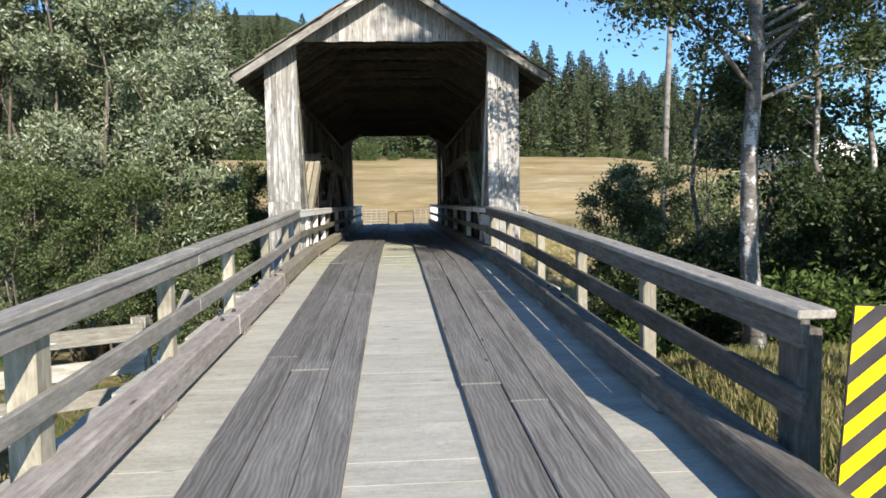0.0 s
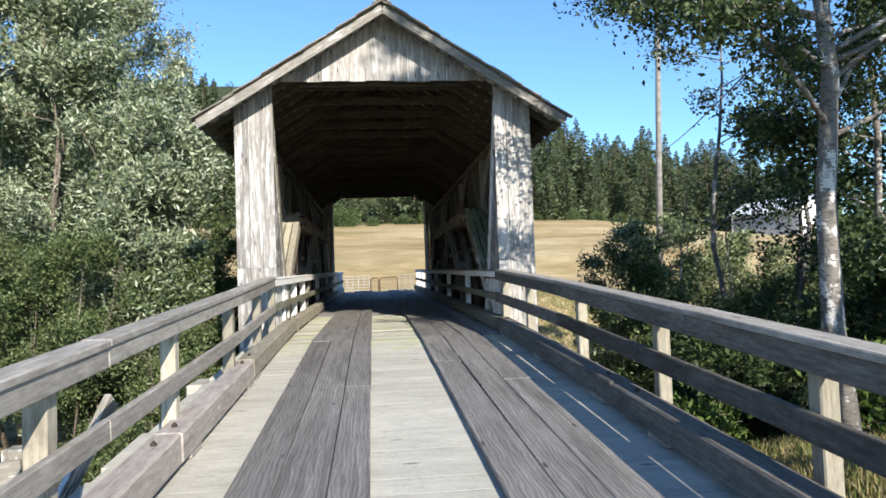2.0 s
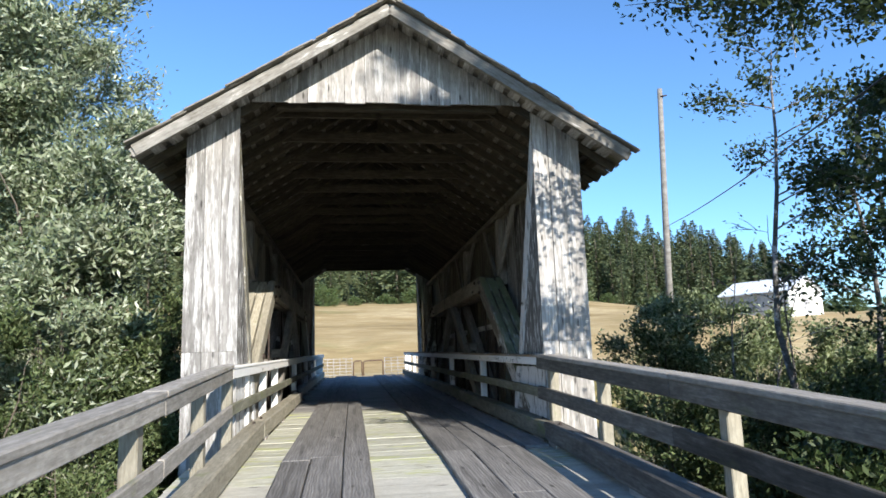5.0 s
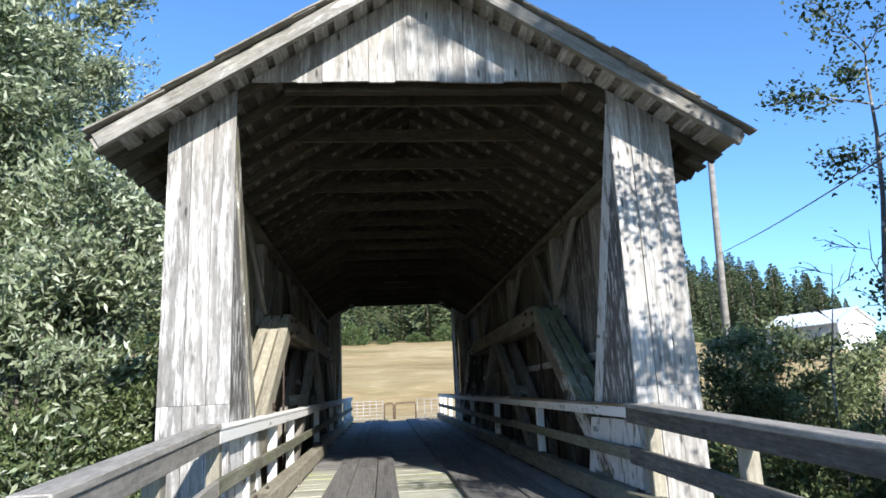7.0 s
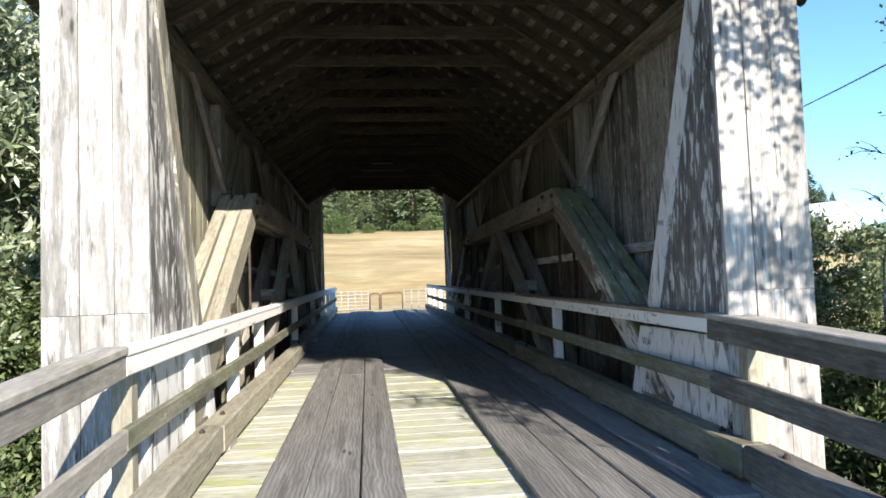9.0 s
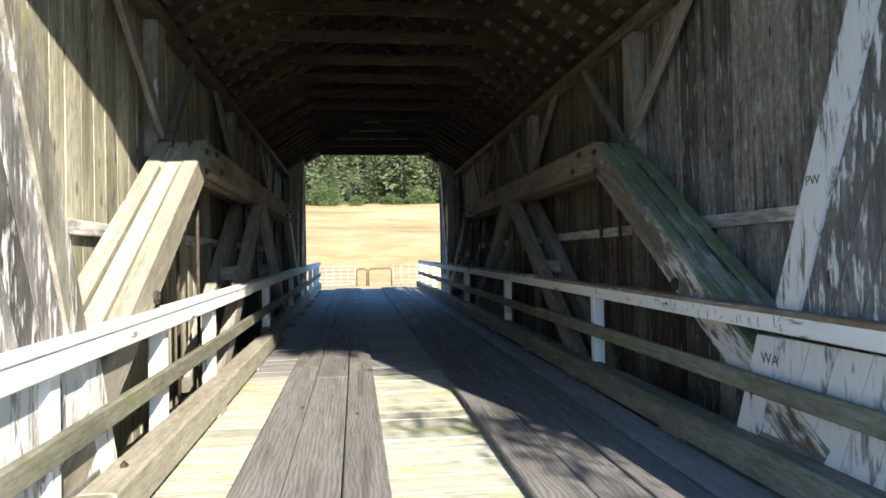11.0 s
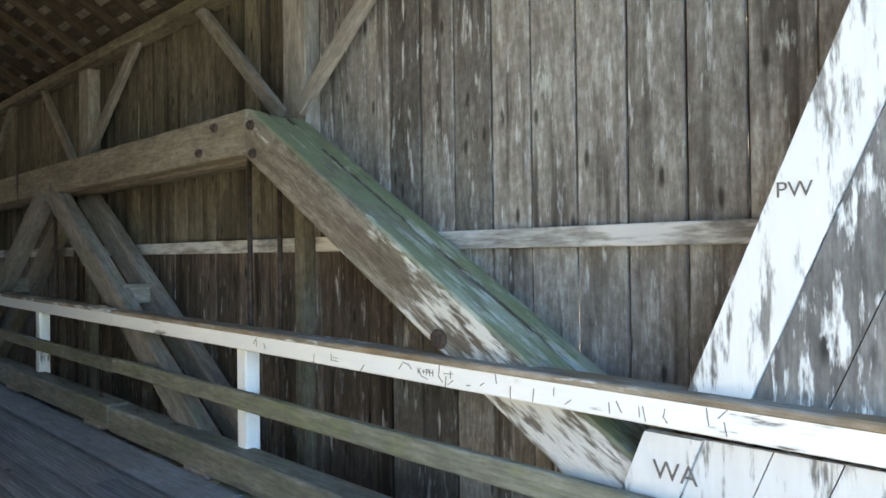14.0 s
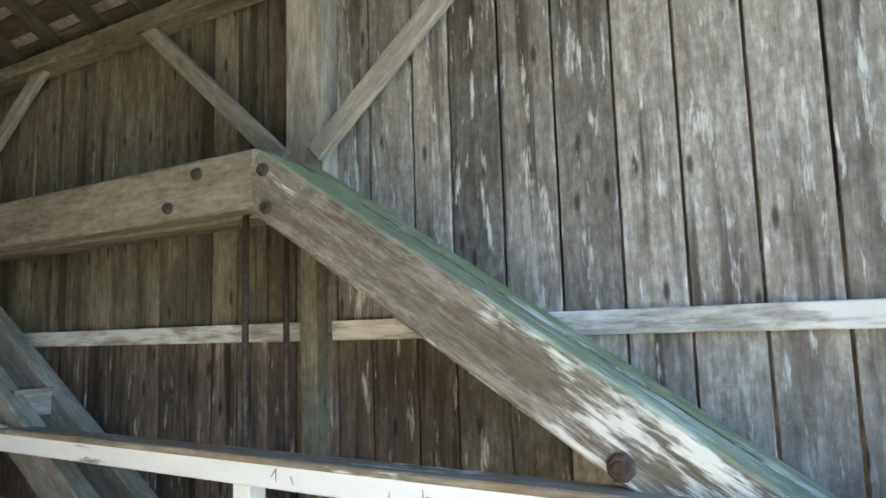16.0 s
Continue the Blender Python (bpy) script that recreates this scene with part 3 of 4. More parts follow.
def rail_run(side, ys, parent, name, height, w, h, mats, inset=0.0):
    for (a, b), mat in zip(zip(ys, ys[1:]), mats):
        sag = rng.uniform(-0.006, 0.006)
        x0, x1 = rail_x(side, a) + side * (inset + w / 2), rail_x(side, b) + side * (inset + w / 2)
        timber(name, (x0, a + 0.003, deck_z(a) - rail_dip(side, a) + height + sag), (x1, b - 0.003, deck_z(b) - rail_dip(side, b) + height + sag), w, h, mat, parent, 0.007)


def build_railings():
    r, w, mo = M["rail"], M["rail_white"], M["rail_mossy"]
    for side, posts in ((-1, POSTS_L), (1, POSTS_R)):
        rail = empty("railing", (rail_x(side, 3), 2, deck_z(2)), "grey weathered two-rail wooden railing leading up to the bridge", "railing", "bridge railings")
        start = 2.86 if side > 0 else 1.2
        cuts = [start, 6.2, 9.3, 12.35] if side > 0 else [start, 5.4, 8.9, 11.6]
        for y in posts:
            rail_post(side, y, rail, M["post"] if y > 3.5 or side < 0 else M["rail_shaded"], size=0.10 if y > 3.5 else 0.14, low=-0.6)
        if side < 0:
            rail_post(side, 1.3, rail, r, low=-0.6)
        # right rail faces use the shade-darkened copy; caps stay light
        rm = r if side < 0 else M["rail_shaded"]
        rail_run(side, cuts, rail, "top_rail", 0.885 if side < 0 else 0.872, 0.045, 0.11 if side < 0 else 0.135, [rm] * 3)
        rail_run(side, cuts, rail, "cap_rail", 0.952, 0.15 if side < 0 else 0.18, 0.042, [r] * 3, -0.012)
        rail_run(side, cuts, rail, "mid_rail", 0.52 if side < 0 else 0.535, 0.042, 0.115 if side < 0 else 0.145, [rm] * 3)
        inner = empty("railing", (rail_x(side, 13), 13, deck_z(13)), "white-painted wooden railing with flaking paint inside the bridge", "railing", "bridge railings")
        cuts = [cuts[-1], 17.9, 23.2, 27.6, 33.0]
        for y in POSTS_IN + (27.0, 29.2, 31.2, 32.9):
            rail_post(side, y, inner, w, low=-0.02)
        if side < 0:
            for y in (13.0, 14.6):
                rail_post(side, y, inner, w, low=-0.02)
        rail_run(side, cuts, inner, "top_rail", 0.885, 0.045, 0.10, [w] * 4)
        rail_run(side, cuts, inner, "cap_rail", 0.945, 0.14, 0.03, [M["rail_cap"] if side > 0 else w] * 4, -0.008)
        if side > 0:
            writing("initials", "K+PH", 0.04, Matrix(((0, 0, -1, rail_x(1, 14.5) - 0.0015), (-1, 0, 0, 14.57), (0, 1, 0, deck_z(14.5) + 0.875), (0, 0, 0, 1))), inner)
        rail_run(side, cuts, inner, "mid_rail", 0.53, 0.042, 0.11, [mo] * 4)
        if side > 0:   # carved strokes that can no longer be read
            for k in range(34):
                y = rng.uniform(13.0, 15.9)
                z = deck_z(y) + rng.uniform(0.855, 0.915)
                a = rng.choice((1.57, 1.57, 0.9, -0.8, 0.1)) + rng.uniform(-0.2, 0.2)
                l = rng.uniform(0.012, 0.028)
                xf = rail_x(1, y) - 0.001
                timber("scratch", (xf, y - l * math.cos(a), z - l * math.sin(a)), (xf, y + l * math.cos(a), z + l * math.sin(a)), 0.003, 0.003, M["ink"], inner, 0.0005)


# ---- bridge: walls, portals, trusses ----
HALF, OPEN, LINE = 2.25, 1.69, 1.725       # outer face of the side walls; half of the portal opening
ROOF_TOP, SLOPE = 5.56, 0.628


def roof_under(x):
    """Underside of the roof's rafters."""
    return ROOF_TOP - 0.17 - SLOPE * abs(x)


def build_side_walls():
    for side, name in ((-1, "wall_left"), (1, "wall_right")):
        wall = empty(name, (side * HALF, Y0, 0.1), "rough vertical board siding, streaked brown and grey", "wall", "", "structure")
        y = Y0 + 0.03
        while y < Y1 - 0.03:
            w = min(rng.uniform(0.20, 0.27), Y1 - 0.02 - y)
            w = round(w, 2)
            if w < 0.03:
                break
            x = side * (HALF - 0.015 - rng.uniform(0, 0.006))
            low, mid, top = 0.02 + rng.uniform(-0.05, 0.05), 2.08, 4.02
            # left boards up to y 18.5 get the sunlit tone, the rest darker wood
            for a, b in ((low, mid - 0.001), (mid + 0.001, top)):
                timber("board", (x, y + w / 2, round(a, 2)), (x, y + w / 2, b), w - 0.013, 0.026, (M["siding_low"] if a < 1 and y > 15.2 else M["siding_olive"] if y > 16.1 else M["siding_in"]) if side > 0 or y > 18.5 else M["siding_sunlit"], wall, 0.004, (1, 0, 0))
            # outer strips, unseen, added to stop light leaking through the board joints
            timber("batten", (side * (HALF + 0.008), y + w, 0.02), (side * (HALF + 0.008), y + w, 4.02), 0.05, 0.012, M["siding_low"], wall, 0.002, (1, 0, 0))
            y += w
        xi = side * (HALF - 0.036)
        for a, b in ((Y0 + 0.1, 16.0), (16.2, 19.6), (19.8, 23.2), (23.4, Y1 - 0.1)):
            timber("girt", (xi - side * 0.02, a, 2.085), (xi - side * 0.02, b, 2.085), 0.04, 0.095, M["girt"], wall, 0.005)
        for y in (16.1, 19.7, 23.3):
            timber("stud", (xi - side * 0.06, y, 2.75), (xi - side * 0.06, y, 3.95), 0.24, 0.12, M["timber"], wall, 0.006, (1, 0, 0))
            timber("stud", (xi - side * 0.05, y, 0.5), (xi - side * 0.05, y, 2.75), 0.10, 0.09, M["siding_olive"], wall, 0.006, (1, 0, 0))
            for s in (-1, 1):
                timber("knee_brace", (xi - side * 0.15, y + s * 0.1, 2.93), (xi - side * 0.10, y + s * 1.28, 3.96), 0.05, 0.10, M["timber"], wall, 0.006)
        if side > 0:
            for yb_, zb_ in ((13.4, 1.89), (13.49, 1.63)):
                bolt_head((HALF - 0.034, yb_, zb_), (-1, 0, 0), 0.03, wall, M["steel"])
        timber("wall_plate", (side * (HALF - 0.13), Y0 + 0.03, 3.955), (side * (HALF - 0.13), Y1 - 0.03, 3.955), 0.16, 0.10, M["siding_olive"], wall, 0.008)


def build_portal(y, out, name):
    """A gabled portal; out: the way it faces along y."""
    wall = empty(name, (0, y, 0.4), "sun-bleached vertical board portal with a gable and a square opening", "bridge portal", "", "structure")
    f, b = y, y - out * 0.028
    for side in (-1, 1):
        xs = [OPEN, 1.88, 2.06, HALF + 0.012]
        seam = 0.006 if side > 0 else 0.002
        for i, (a, c) in enumerate(zip(xs, xs[1:])):
            j = rng.uniform(0, 0.006) * out
            za, zc = roof_under(a) + 0.10, roof_under(c) + 0.10
            cut = 1.69 + rng.uniform(-0.004, 0.004)
            prism("board", [(side * (a + 0.002), cut + 0.003), (side * (c - (seam if i == 0 else 0.002)), cut + 0.003), (side * (c - (seam if i == 0 else 0.002)), zc), (side * (a + 0.002), za)], (f + j, b + j), "y", M["siding"], wall)
            prism("board", [(side * (a + 0.002), 0.15), (side * (c - (seam if i == 0 else 0.002)), 0.15), (side * (c - (seam if i == 0 else 0.002)), cut), (side * (a + 0.002), cut)], (f + j, b + j), "y", M["siding"], wall)
    x = -1.56
    while x < 1.55:
        w = min(rng.uniform(0.15, 0.24), 1.56 - x)
        j = rng.uniform(0, 0.007) * out
        a, c = x + 0.002, x + w - 0.002
        low = 4.49 + rng.uniform(-0.012, 0.012)
        pts = [(a, low), (c, low), (c, max(low + 0.01, roof_under(c) + 0.10))]
        if a < 0 < c:
            pts.append((0, roof_under(0) + 0.10))
        pts.append((a, max(low + 0.01, roof_under(a) + 0.10)))
        prism("board", pts, (f + out * 0.03 + j, f + out * 0.004 + j), "y", M["siding"], wall)
        x += w
    timber("lintel", (-1.3, y - out * 0.15, 4.53), (1.3, y - out * 0.15, 4.53), 0.10, 0.14, M["roof_wood_shaded"], wall)
    # inclined boarding that lines the sides of the opening
    for side in (-1, 1):
        lining = empty("portal_lining", (side * OPEN, y - out * 0.5, 0.6), "worn white inclined board lining beside the bridge portal", "board lining", "portal linings")

        def back(z, k):
            return (0.08 + (4.35 - z) * 0.418 if z > 1.42 else 0.22 + (4.35 - z) * 0.40) - k

        zs0, k = 0.62, 0.0
        widths = [0.2, 0.21, 0.19, 0.22, 0.2, 0.21, 0.2, 0.22, 0.2]
        for i, w in enumerate(widths):
            def clip(off, z_hi=4.33):
                zt = min(z_hi, 4.35 - (0.03 + off - 0.08) / 0.418)
                return zt
            za, zb = clip(k), clip(k + w - 0.004)
            if za <= zs0 + 0.1:
                break
            for lo, hi in ((zs0, 1.40), (1.44, 9)):
                a1, b1 = min(za, hi), min(zb, hi)
                if b1 <= lo + 0.02:
                    continue
                pts = [(y - out * back(lo, k), lo), (y - out * back(a1, k), a1), (y - out * back(b1, k + w - 0.004), b1)]
                if a1 - b1 > 0.02:
                    pts = [(y - out * back(lo, k), lo), (y - out * back(a1, k), a1), (y - out * 0.03, b1)]
                pts.append((y - out * back(lo, k + w - 0.004), lo))
                mat = M["panel_white"] if (i == 0 or lo < 1) else M["panel"]
                if side < 0 and i == 0 and lo > 1:
                    mat = M["panel_lichen"]
                prism("board", pts, (side * LINE, side * (LINE + 0.025)) if i else (side * (LINE - 0.018), side * (LINE + 0.025)), "x", mat, lining)
            k += w
        if side > 0 and out < 0:
            face = Matrix(((0, 0, -1, LINE - 0.0195), (-1, 0, 0, y + 0.97), (0, 1, 0, 2.17), (0, 0, 0, 1)))
            writing("initials", "PW", 0.066, face, lining)
            writing("initials", "WA", 0.09, Matrix(((0, 0, -1, LINE - 0.0195), (-1, 0, 0, y + 1.37), (0, 1, 0, 1.25), (0, 0, 0, 1))), lining)


def bolt_head(at, way, r, parent, mat):
    x = Vector(way).normalized()
    vs, fs = tube([[(Vector((0, 0, -0.01)), r), (Vector((0, 0, 0.010)), r), (Vector((0, 0, 0.018)), r * 0.8)], [(Vector((0, 0, 0.016)), r * 0.5), (Vector((0, 0, 0.028)), r * 0.45)]], 8)
    m = x.to_track_quat("Z", "Y").to_matrix().to_4x4()
    m.translation = at
    link("bolt", mesh_of("bolt", vs, fs), mat, parent, m)


def build_trusses():
    ya, yb, ym = 16.12, 23.2, 19.66
    for side in (-1, 1):
        tr = empty("truss", (side * 1.9, 14, 0.6), "heavy weathered queen-post truss of squared timbers bolted together", "timber truss", "bridge trusses")
        T = M["timber"]
        xi = side * 1.70
        front = [None, []]
        # top chord and the two end braces, each of three sticks side by side
        for i, (o, w) in enumerate(((0.06, 0.118), (0.20, 0.118), (0.34, 0.118))):
            x = side * (1.72 + o)
            lift = 0.0 if i != 1 else -0.012
            chord = timber("chord", (x, ya - 0.06, 2.765 + lift), (x, yb + 0.06, 2.765 + lift), w, 0.27, M["chord"], tr, 0.010)
            for y, s in ((ya, -1), (yb, 1)):
                # left braces take the pale post wood: sunlight on them is painted in
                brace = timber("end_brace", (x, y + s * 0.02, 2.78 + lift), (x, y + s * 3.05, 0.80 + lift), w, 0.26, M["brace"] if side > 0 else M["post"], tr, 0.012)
                if i == 0:
                    front[0] = chord
                    front[1].append(brace)
        for y, s in ((ya, -1), (yb, 1)):
            for o in (0.13, 0.27):
                for k0, k1 in ((0.03, 0.12), (0.86, 0.97)):
                    p0, p1 = Vector((side * (1.72 + o), y + s * 0.02, 2.772)), Vector((side * (1.72 + o), y + s * 3.05, 0.792))
                    # left packing in the same sunlit tone
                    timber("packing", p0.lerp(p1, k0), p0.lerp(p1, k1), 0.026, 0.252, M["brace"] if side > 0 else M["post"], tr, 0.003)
        # middle braces: two pairs in the shape of a roof
        for s in (-1, 1):
            for o in (0.06, 0.34):
                x = side * (1.72 + o)
                timber("mid_brace", (x, ym + s * 0.1, 2.66), (x, ym + s * 3.05, 0.72), 0.12, 0.22, T, tr, 0.01)
            timber("spacer", (side * 1.78, ym + s * 1.55, 1.72), (side * 2.02, ym + s * 1.55, 1.72), 0.2, 0.16, T, tr)
        # iron rods hung from the chord
        for y in (ya + 0.02, ym, yb - 0.02):
            for o in (0.13, 0.27):
                vs, fs = tube([[(Vector((0, 0, 0)), 0.016), (Vector((0, 0, 2.4)), 0.016)]], 8)
                link("tie_rod", mesh_of("tie_rod", vs, fs, True), M["iron"], tr, Matrix.Translation((side * (1.72 + o), y + (-0.02 if o > 0.2 else 0.1), 0.45)))
        timber("bottom_chord", (side * 1.9, Y0 - 0.2, 0.36), (side * 1.9, Y1 + 0.2, 0.36), 0.30, 0.34, T, tr, 0.012)
        for y, s, end in ((ya, -1, front[1][0]), (yb, 1, front[1][1])):
            for dy, z in ((0.30, 2.83), (0.50, 2.69), (-0.12, 2.79), (-0.14, 2.62)):
                bolt_head((side * 1.72 - side * 0.004, y - s * dy, z), (-side, 0, 0), 0.03, front[0] if dy > 0 else end, M["iron"])
            bolt_head((side * 1.715, y + s * 1.62, 1.64), (-side, 0, 0), 0.046, end, M["iron"])
            timber("foot_block", (side * 1.72, y + s * 2.75, 0.74), (side * 2.06, y + s * 2.75, 0.74), 0.5, 0.26, T, tr, 0.01)


# ---- bridge: roof ----
def build_roof():
    roof = empty("roof", (0, Y0 - 0.44, ROOF_TOP), "gabled roof of mossy grey wooden shakes on open rafters", "roof", "", "structure")
    ya, yb = Y0 - 0.44, Y1 + 0.44
    eave = 2.66
    for side in (-1, 1):
        y = ya + 0.025
        while y < yb:
            # rafters pale outside, in the shade-darkened wood inside
            timber("rafter", (0, y, ROOF_TOP - 0.112), (side * (eave + 0.05), y, ROOF_TOP - 0.112 - SLOPE * (eave + 0.05)), 0.05, 0.10, M["barge"] if y < Y0 else M["roof_wood_shaded"], roof, 0.004)
            y += 0.475
        timber("barge_board", (0, ya - 0.012, ROOF_TOP - 0.108), (side * (eave + 0.02), ya - 0.012, ROOF_TOP - 0.108 - SLOPE * (eave + 0.02)), 0.025, 0.125, M["barge"], roof, 0.004)
        timber("barge_board", (0, yb + 0.012, ROOF_TOP - 0.108), (side * (eave + 0.02), yb + 0.012, ROOF_TOP - 0.108 - SLOPE * (eave + 0.02)), 0.025, 0.125, M["barge"], roof, 0.004)
        d = 0.06
        slope_len = eave * math.hypot(1, SLOPE)
        while d < slope_len:
            x, z = side * d / math.hypot(1, SLOPE), ROOF_TOP - 0.052 - SLOPE * d / math.hypot(1, SLOPE)
            # overhang boards pale, inner lengths dark: shade painted into the same boards
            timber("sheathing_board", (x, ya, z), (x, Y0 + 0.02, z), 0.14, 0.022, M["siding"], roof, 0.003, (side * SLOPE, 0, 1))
            timber("sheathing_board", (x, Y0 + 0.024, z), (x, yb, z), 0.14, 0.022, M["roof_wood_shaded"], roof, 0.003, (side * SLOPE, 0, 1))
            d += 0.21
    y = ya + 0.025 + 0.95
    while y < yb - 0.5:
        timber("collar_tie", (-1.5, y + 0.05, 4.60), (1.5, y + 0.05, 4.60), 0.045, 0.14, M["roof_wood_shaded"], roof, 0.004)
        y += 0.95
    # shakes
    near, vs, fs = 0, [], []
    rows = 18
    for side in (-1, 1):
        n_dir = Vector((side * SLOPE, 0, 1)).normalized()
        down = Vector((side, 0, -SLOPE)).normalized()
        for r in range(rows):
            d1 = 0.27 + r * (3.26 - 0.27) / (rows - 1)
            y = ya - 0.09 + rng.uniform(-0.04, 0.03)
            while y < yb + 0.03:
                w = rng.choice((0.10, 0.13, 0.16, 0.19))
                l = 0.36
                slip = rng.uniform(-0.03, 0.04)
                lift = 0.020 + rng.uniform(0, 0.01)
                c = Vector((0, y + w / 2, ROOF_TOP - 0.035)) + down * (d1 + slip - l / 2) + n_dir * lift
                x_axis = (down + n_dir * 0.035).normalized()
                y_axis = Vector((0, 1, 0))
                z_axis = x_axis.cross(y_axis)
                if z_axis.z < 0:
                    y_axis = -y_axis
                    z_axis = -z_axis
                m = Matrix((x_axis, y_axis, z_axis)).transposed().to_4x4()
                m = m @ Matrix.Rotation(rng.uniform(-0.03, 0.03), 4, "Z")
                m.translation = c
                if y < ya + 0.75 and near < 298:
                    link("shake", block_mesh(l, w - 0.008, 0.017, 0.003, M["shake"]), None, roof, m)
                    near += 1
                else:
                    i = len(vs)
                    for sx, sy, sz in ((-1, -1, -1), (1, -1, -1), (1, 1, -1), (-1, 1, -1), (-1, -1, 1), (1, -1, 1), (1, 1, 1), (-1, 1, 1)):
                        vs.append(m @ Vector((sx * l / 2, sy * (w - 0.008) / 2, sz * 0.008)))
                    fs += [[i + k for k in f] for f in ((3, 2, 1, 0), (4, 5, 6, 7), (0, 1, 5, 4), (1, 2, 6, 5), (2, 3, 7, 6), (3, 0, 4, 7))]
                y += w
    link("shakes", mesh_of("shakes", vs, fs), M["shake"], roof, None, "", "", "stuff")
    for side in (-1, 1):
        timber("ridge_board", (side * 0.07, ya - 0.05, ROOF_TOP + 0.01), (side * 0.07, yb + 0.05, ROOF_TOP + 0.01), 0.16, 0.02, M["shake"], roof, 0.003, (side * SLOPE, 0, 1))


build_kerbs()
build_railings()
build_trusses()


# ---- plants ----
def grow(seed, stems, height, spread, limbs, twigs, droop=0.0, first=0.25, radius=0.09, lean=(0, 0), arc=(0, 360)):
    """Stems, limbs and twigs as polylines; and the points where leaves sit, with the way of their twig."""
    r = random.Random(seed)
    lines, tips = [], []
    for s in range(stems):
        a = 2 * math.pi * (s + r.random() * 0.7) / stems
        out = (0.25 + 0.5 * r.random()) * spread if stems > 1 else 0.0
        h = height * r.uniform(0.75, 1.0) if stems > 1 else height
        end = Vector((math.cos(a) * out + lean[0], math.sin(a) * out + lean[1], h))
        base = Vector((math.cos(a), math.sin(a), 0)) * (0.12 * spread if stems > 1 else 0)
        pts = []
        n = 9
        wob = Vector((r.uniform(-1, 1), r.uniform(-1, 1), 0)) * 0.05 * height
        for i in range(n):
            k = i / (n - 1)
            p = base.lerp(end, k) + wob * math.sin(k * math.pi * 1.3) + Vector((r.uniform(-1, 1), r.uniform(-1, 1), 0)) * 0.012 * height
            p.z = base.z + (end.z - base.z) * (1 - (1 - k) ** 1.25)
            pts.append((p, radius * (1 - 0.88 * k) * (1.25 if i == 0 else 1)))
        lines.append(pts)
        for b in range(limbs):
            k = first + (1 - first) * (b + r.random()) / limbs
            i = min(int(k * (n - 1)), n - 2)
            p0 = pts[i][0].lerp(pts[i + 1][0], k * (n - 1) - i)
            az = radians(r.uniform(*arc))
            reach = spread * (0.95 - 0.55 * k) * r.uniform(0.6, 1.1)
            rise = reach * r.uniform(0.25, 0.8) * (1 - droop)
            lp = []
            m = 6
            for j in range(m):
                q = j / (m - 1)
                lp.append((p0 + Vector((math.cos(az) * reach * q, math.sin(az) * reach * q, rise * q - droop * reach * 0.5 * q * q)) + Vector([r.uniform(-1, 1) * 0.05 * reach * q for _ in range(3)]), max(0.006, radius * 0.32 * (1 - 0.6 * k) * (1 - 0.85 * q))))
            lines.append(lp)
            for t in range(twigs):
                q = 0.25 + 0.75 * (t + r.random()) / twigs
                j = min(int(q * (m - 1)), m - 2)
                p1 = lp[j][0].lerp(lp[j + 1][0], q * (m - 1) - j)
                way = Vector((math.cos(az) + r.uniform(-0.9, 0.9), math.sin(az) + r.uniform(-0.9, 0.9), r.uniform(-0.3, 0.7) - droop)).normalized()
                ln = r.uniform(0.3, 0.7) * (0.4 + 0.2 * spread)
                p2 = p1 + way * ln * 0.5 + Vector((0, 0, 0.04))
                p3 = p1 + way * ln + Vector((0, 0, -droop * 0.3 * ln))
                lines.append([(p1, 0.010), (p2, 0.006), (p3, 0.003)])
                tips.append((p1, p3, way))
    return lines, tips


def tree(name, at, seed, label, category, leaves, leaf, mats, sigma=0.16, group="", turn=0.0, sides=6, up=0.25, **form):
    """A trunk with limbs as one part, its crown of single leaves as another."""
    lines, tips = grow(seed, **form)
    thing = empty(name, at, label, category, group)
    m = Matrix.Translation(at) @ Matrix.Rotation(turn, 4, "Z")
    vs, fs = tube(lines, sides)
    link("trunk", mesh_of("trunk", vs, fs, True), mats[0], thing, m)
    g = np.random.default_rng(seed)
    a = np.array([t[0][:] for t in tips])
    b = np.array([t[1][:] for t in tips])
    w = np.array([t[2][:] for t in tips])
    pick = g.integers(0, len(tips), leaves)
    k = g.random(leaves)[:, None]
    at_ = a[pick] * (1 - k) + b[pick] * k + g.normal(size=(leaves, 3)) * sigma * (0.4 + 0.6 * g.random((leaves, 1)))
    way = w[pick] * 0.6 + g.normal(size=(leaves, 3)) * 0.6 + np.array((0, 0, up))
    way /= np.linalg.norm(way, axis=1)[:, None]
    size = g.uniform(0.7, 1.3, leaves)
    link("crown", leaf_mesh("crown", at_, way, leaf[0] * size, leaf[1] * size, g), mats[1], thing, m)
    return thing


WILLOW = ("grey-green bushy willow with narrow silvery leaves on the creek bank", "willow tree")
BUSH = ("dense leafy green shrub beside the creek", "shrub")
wil = (M["bark"], M["willow"])


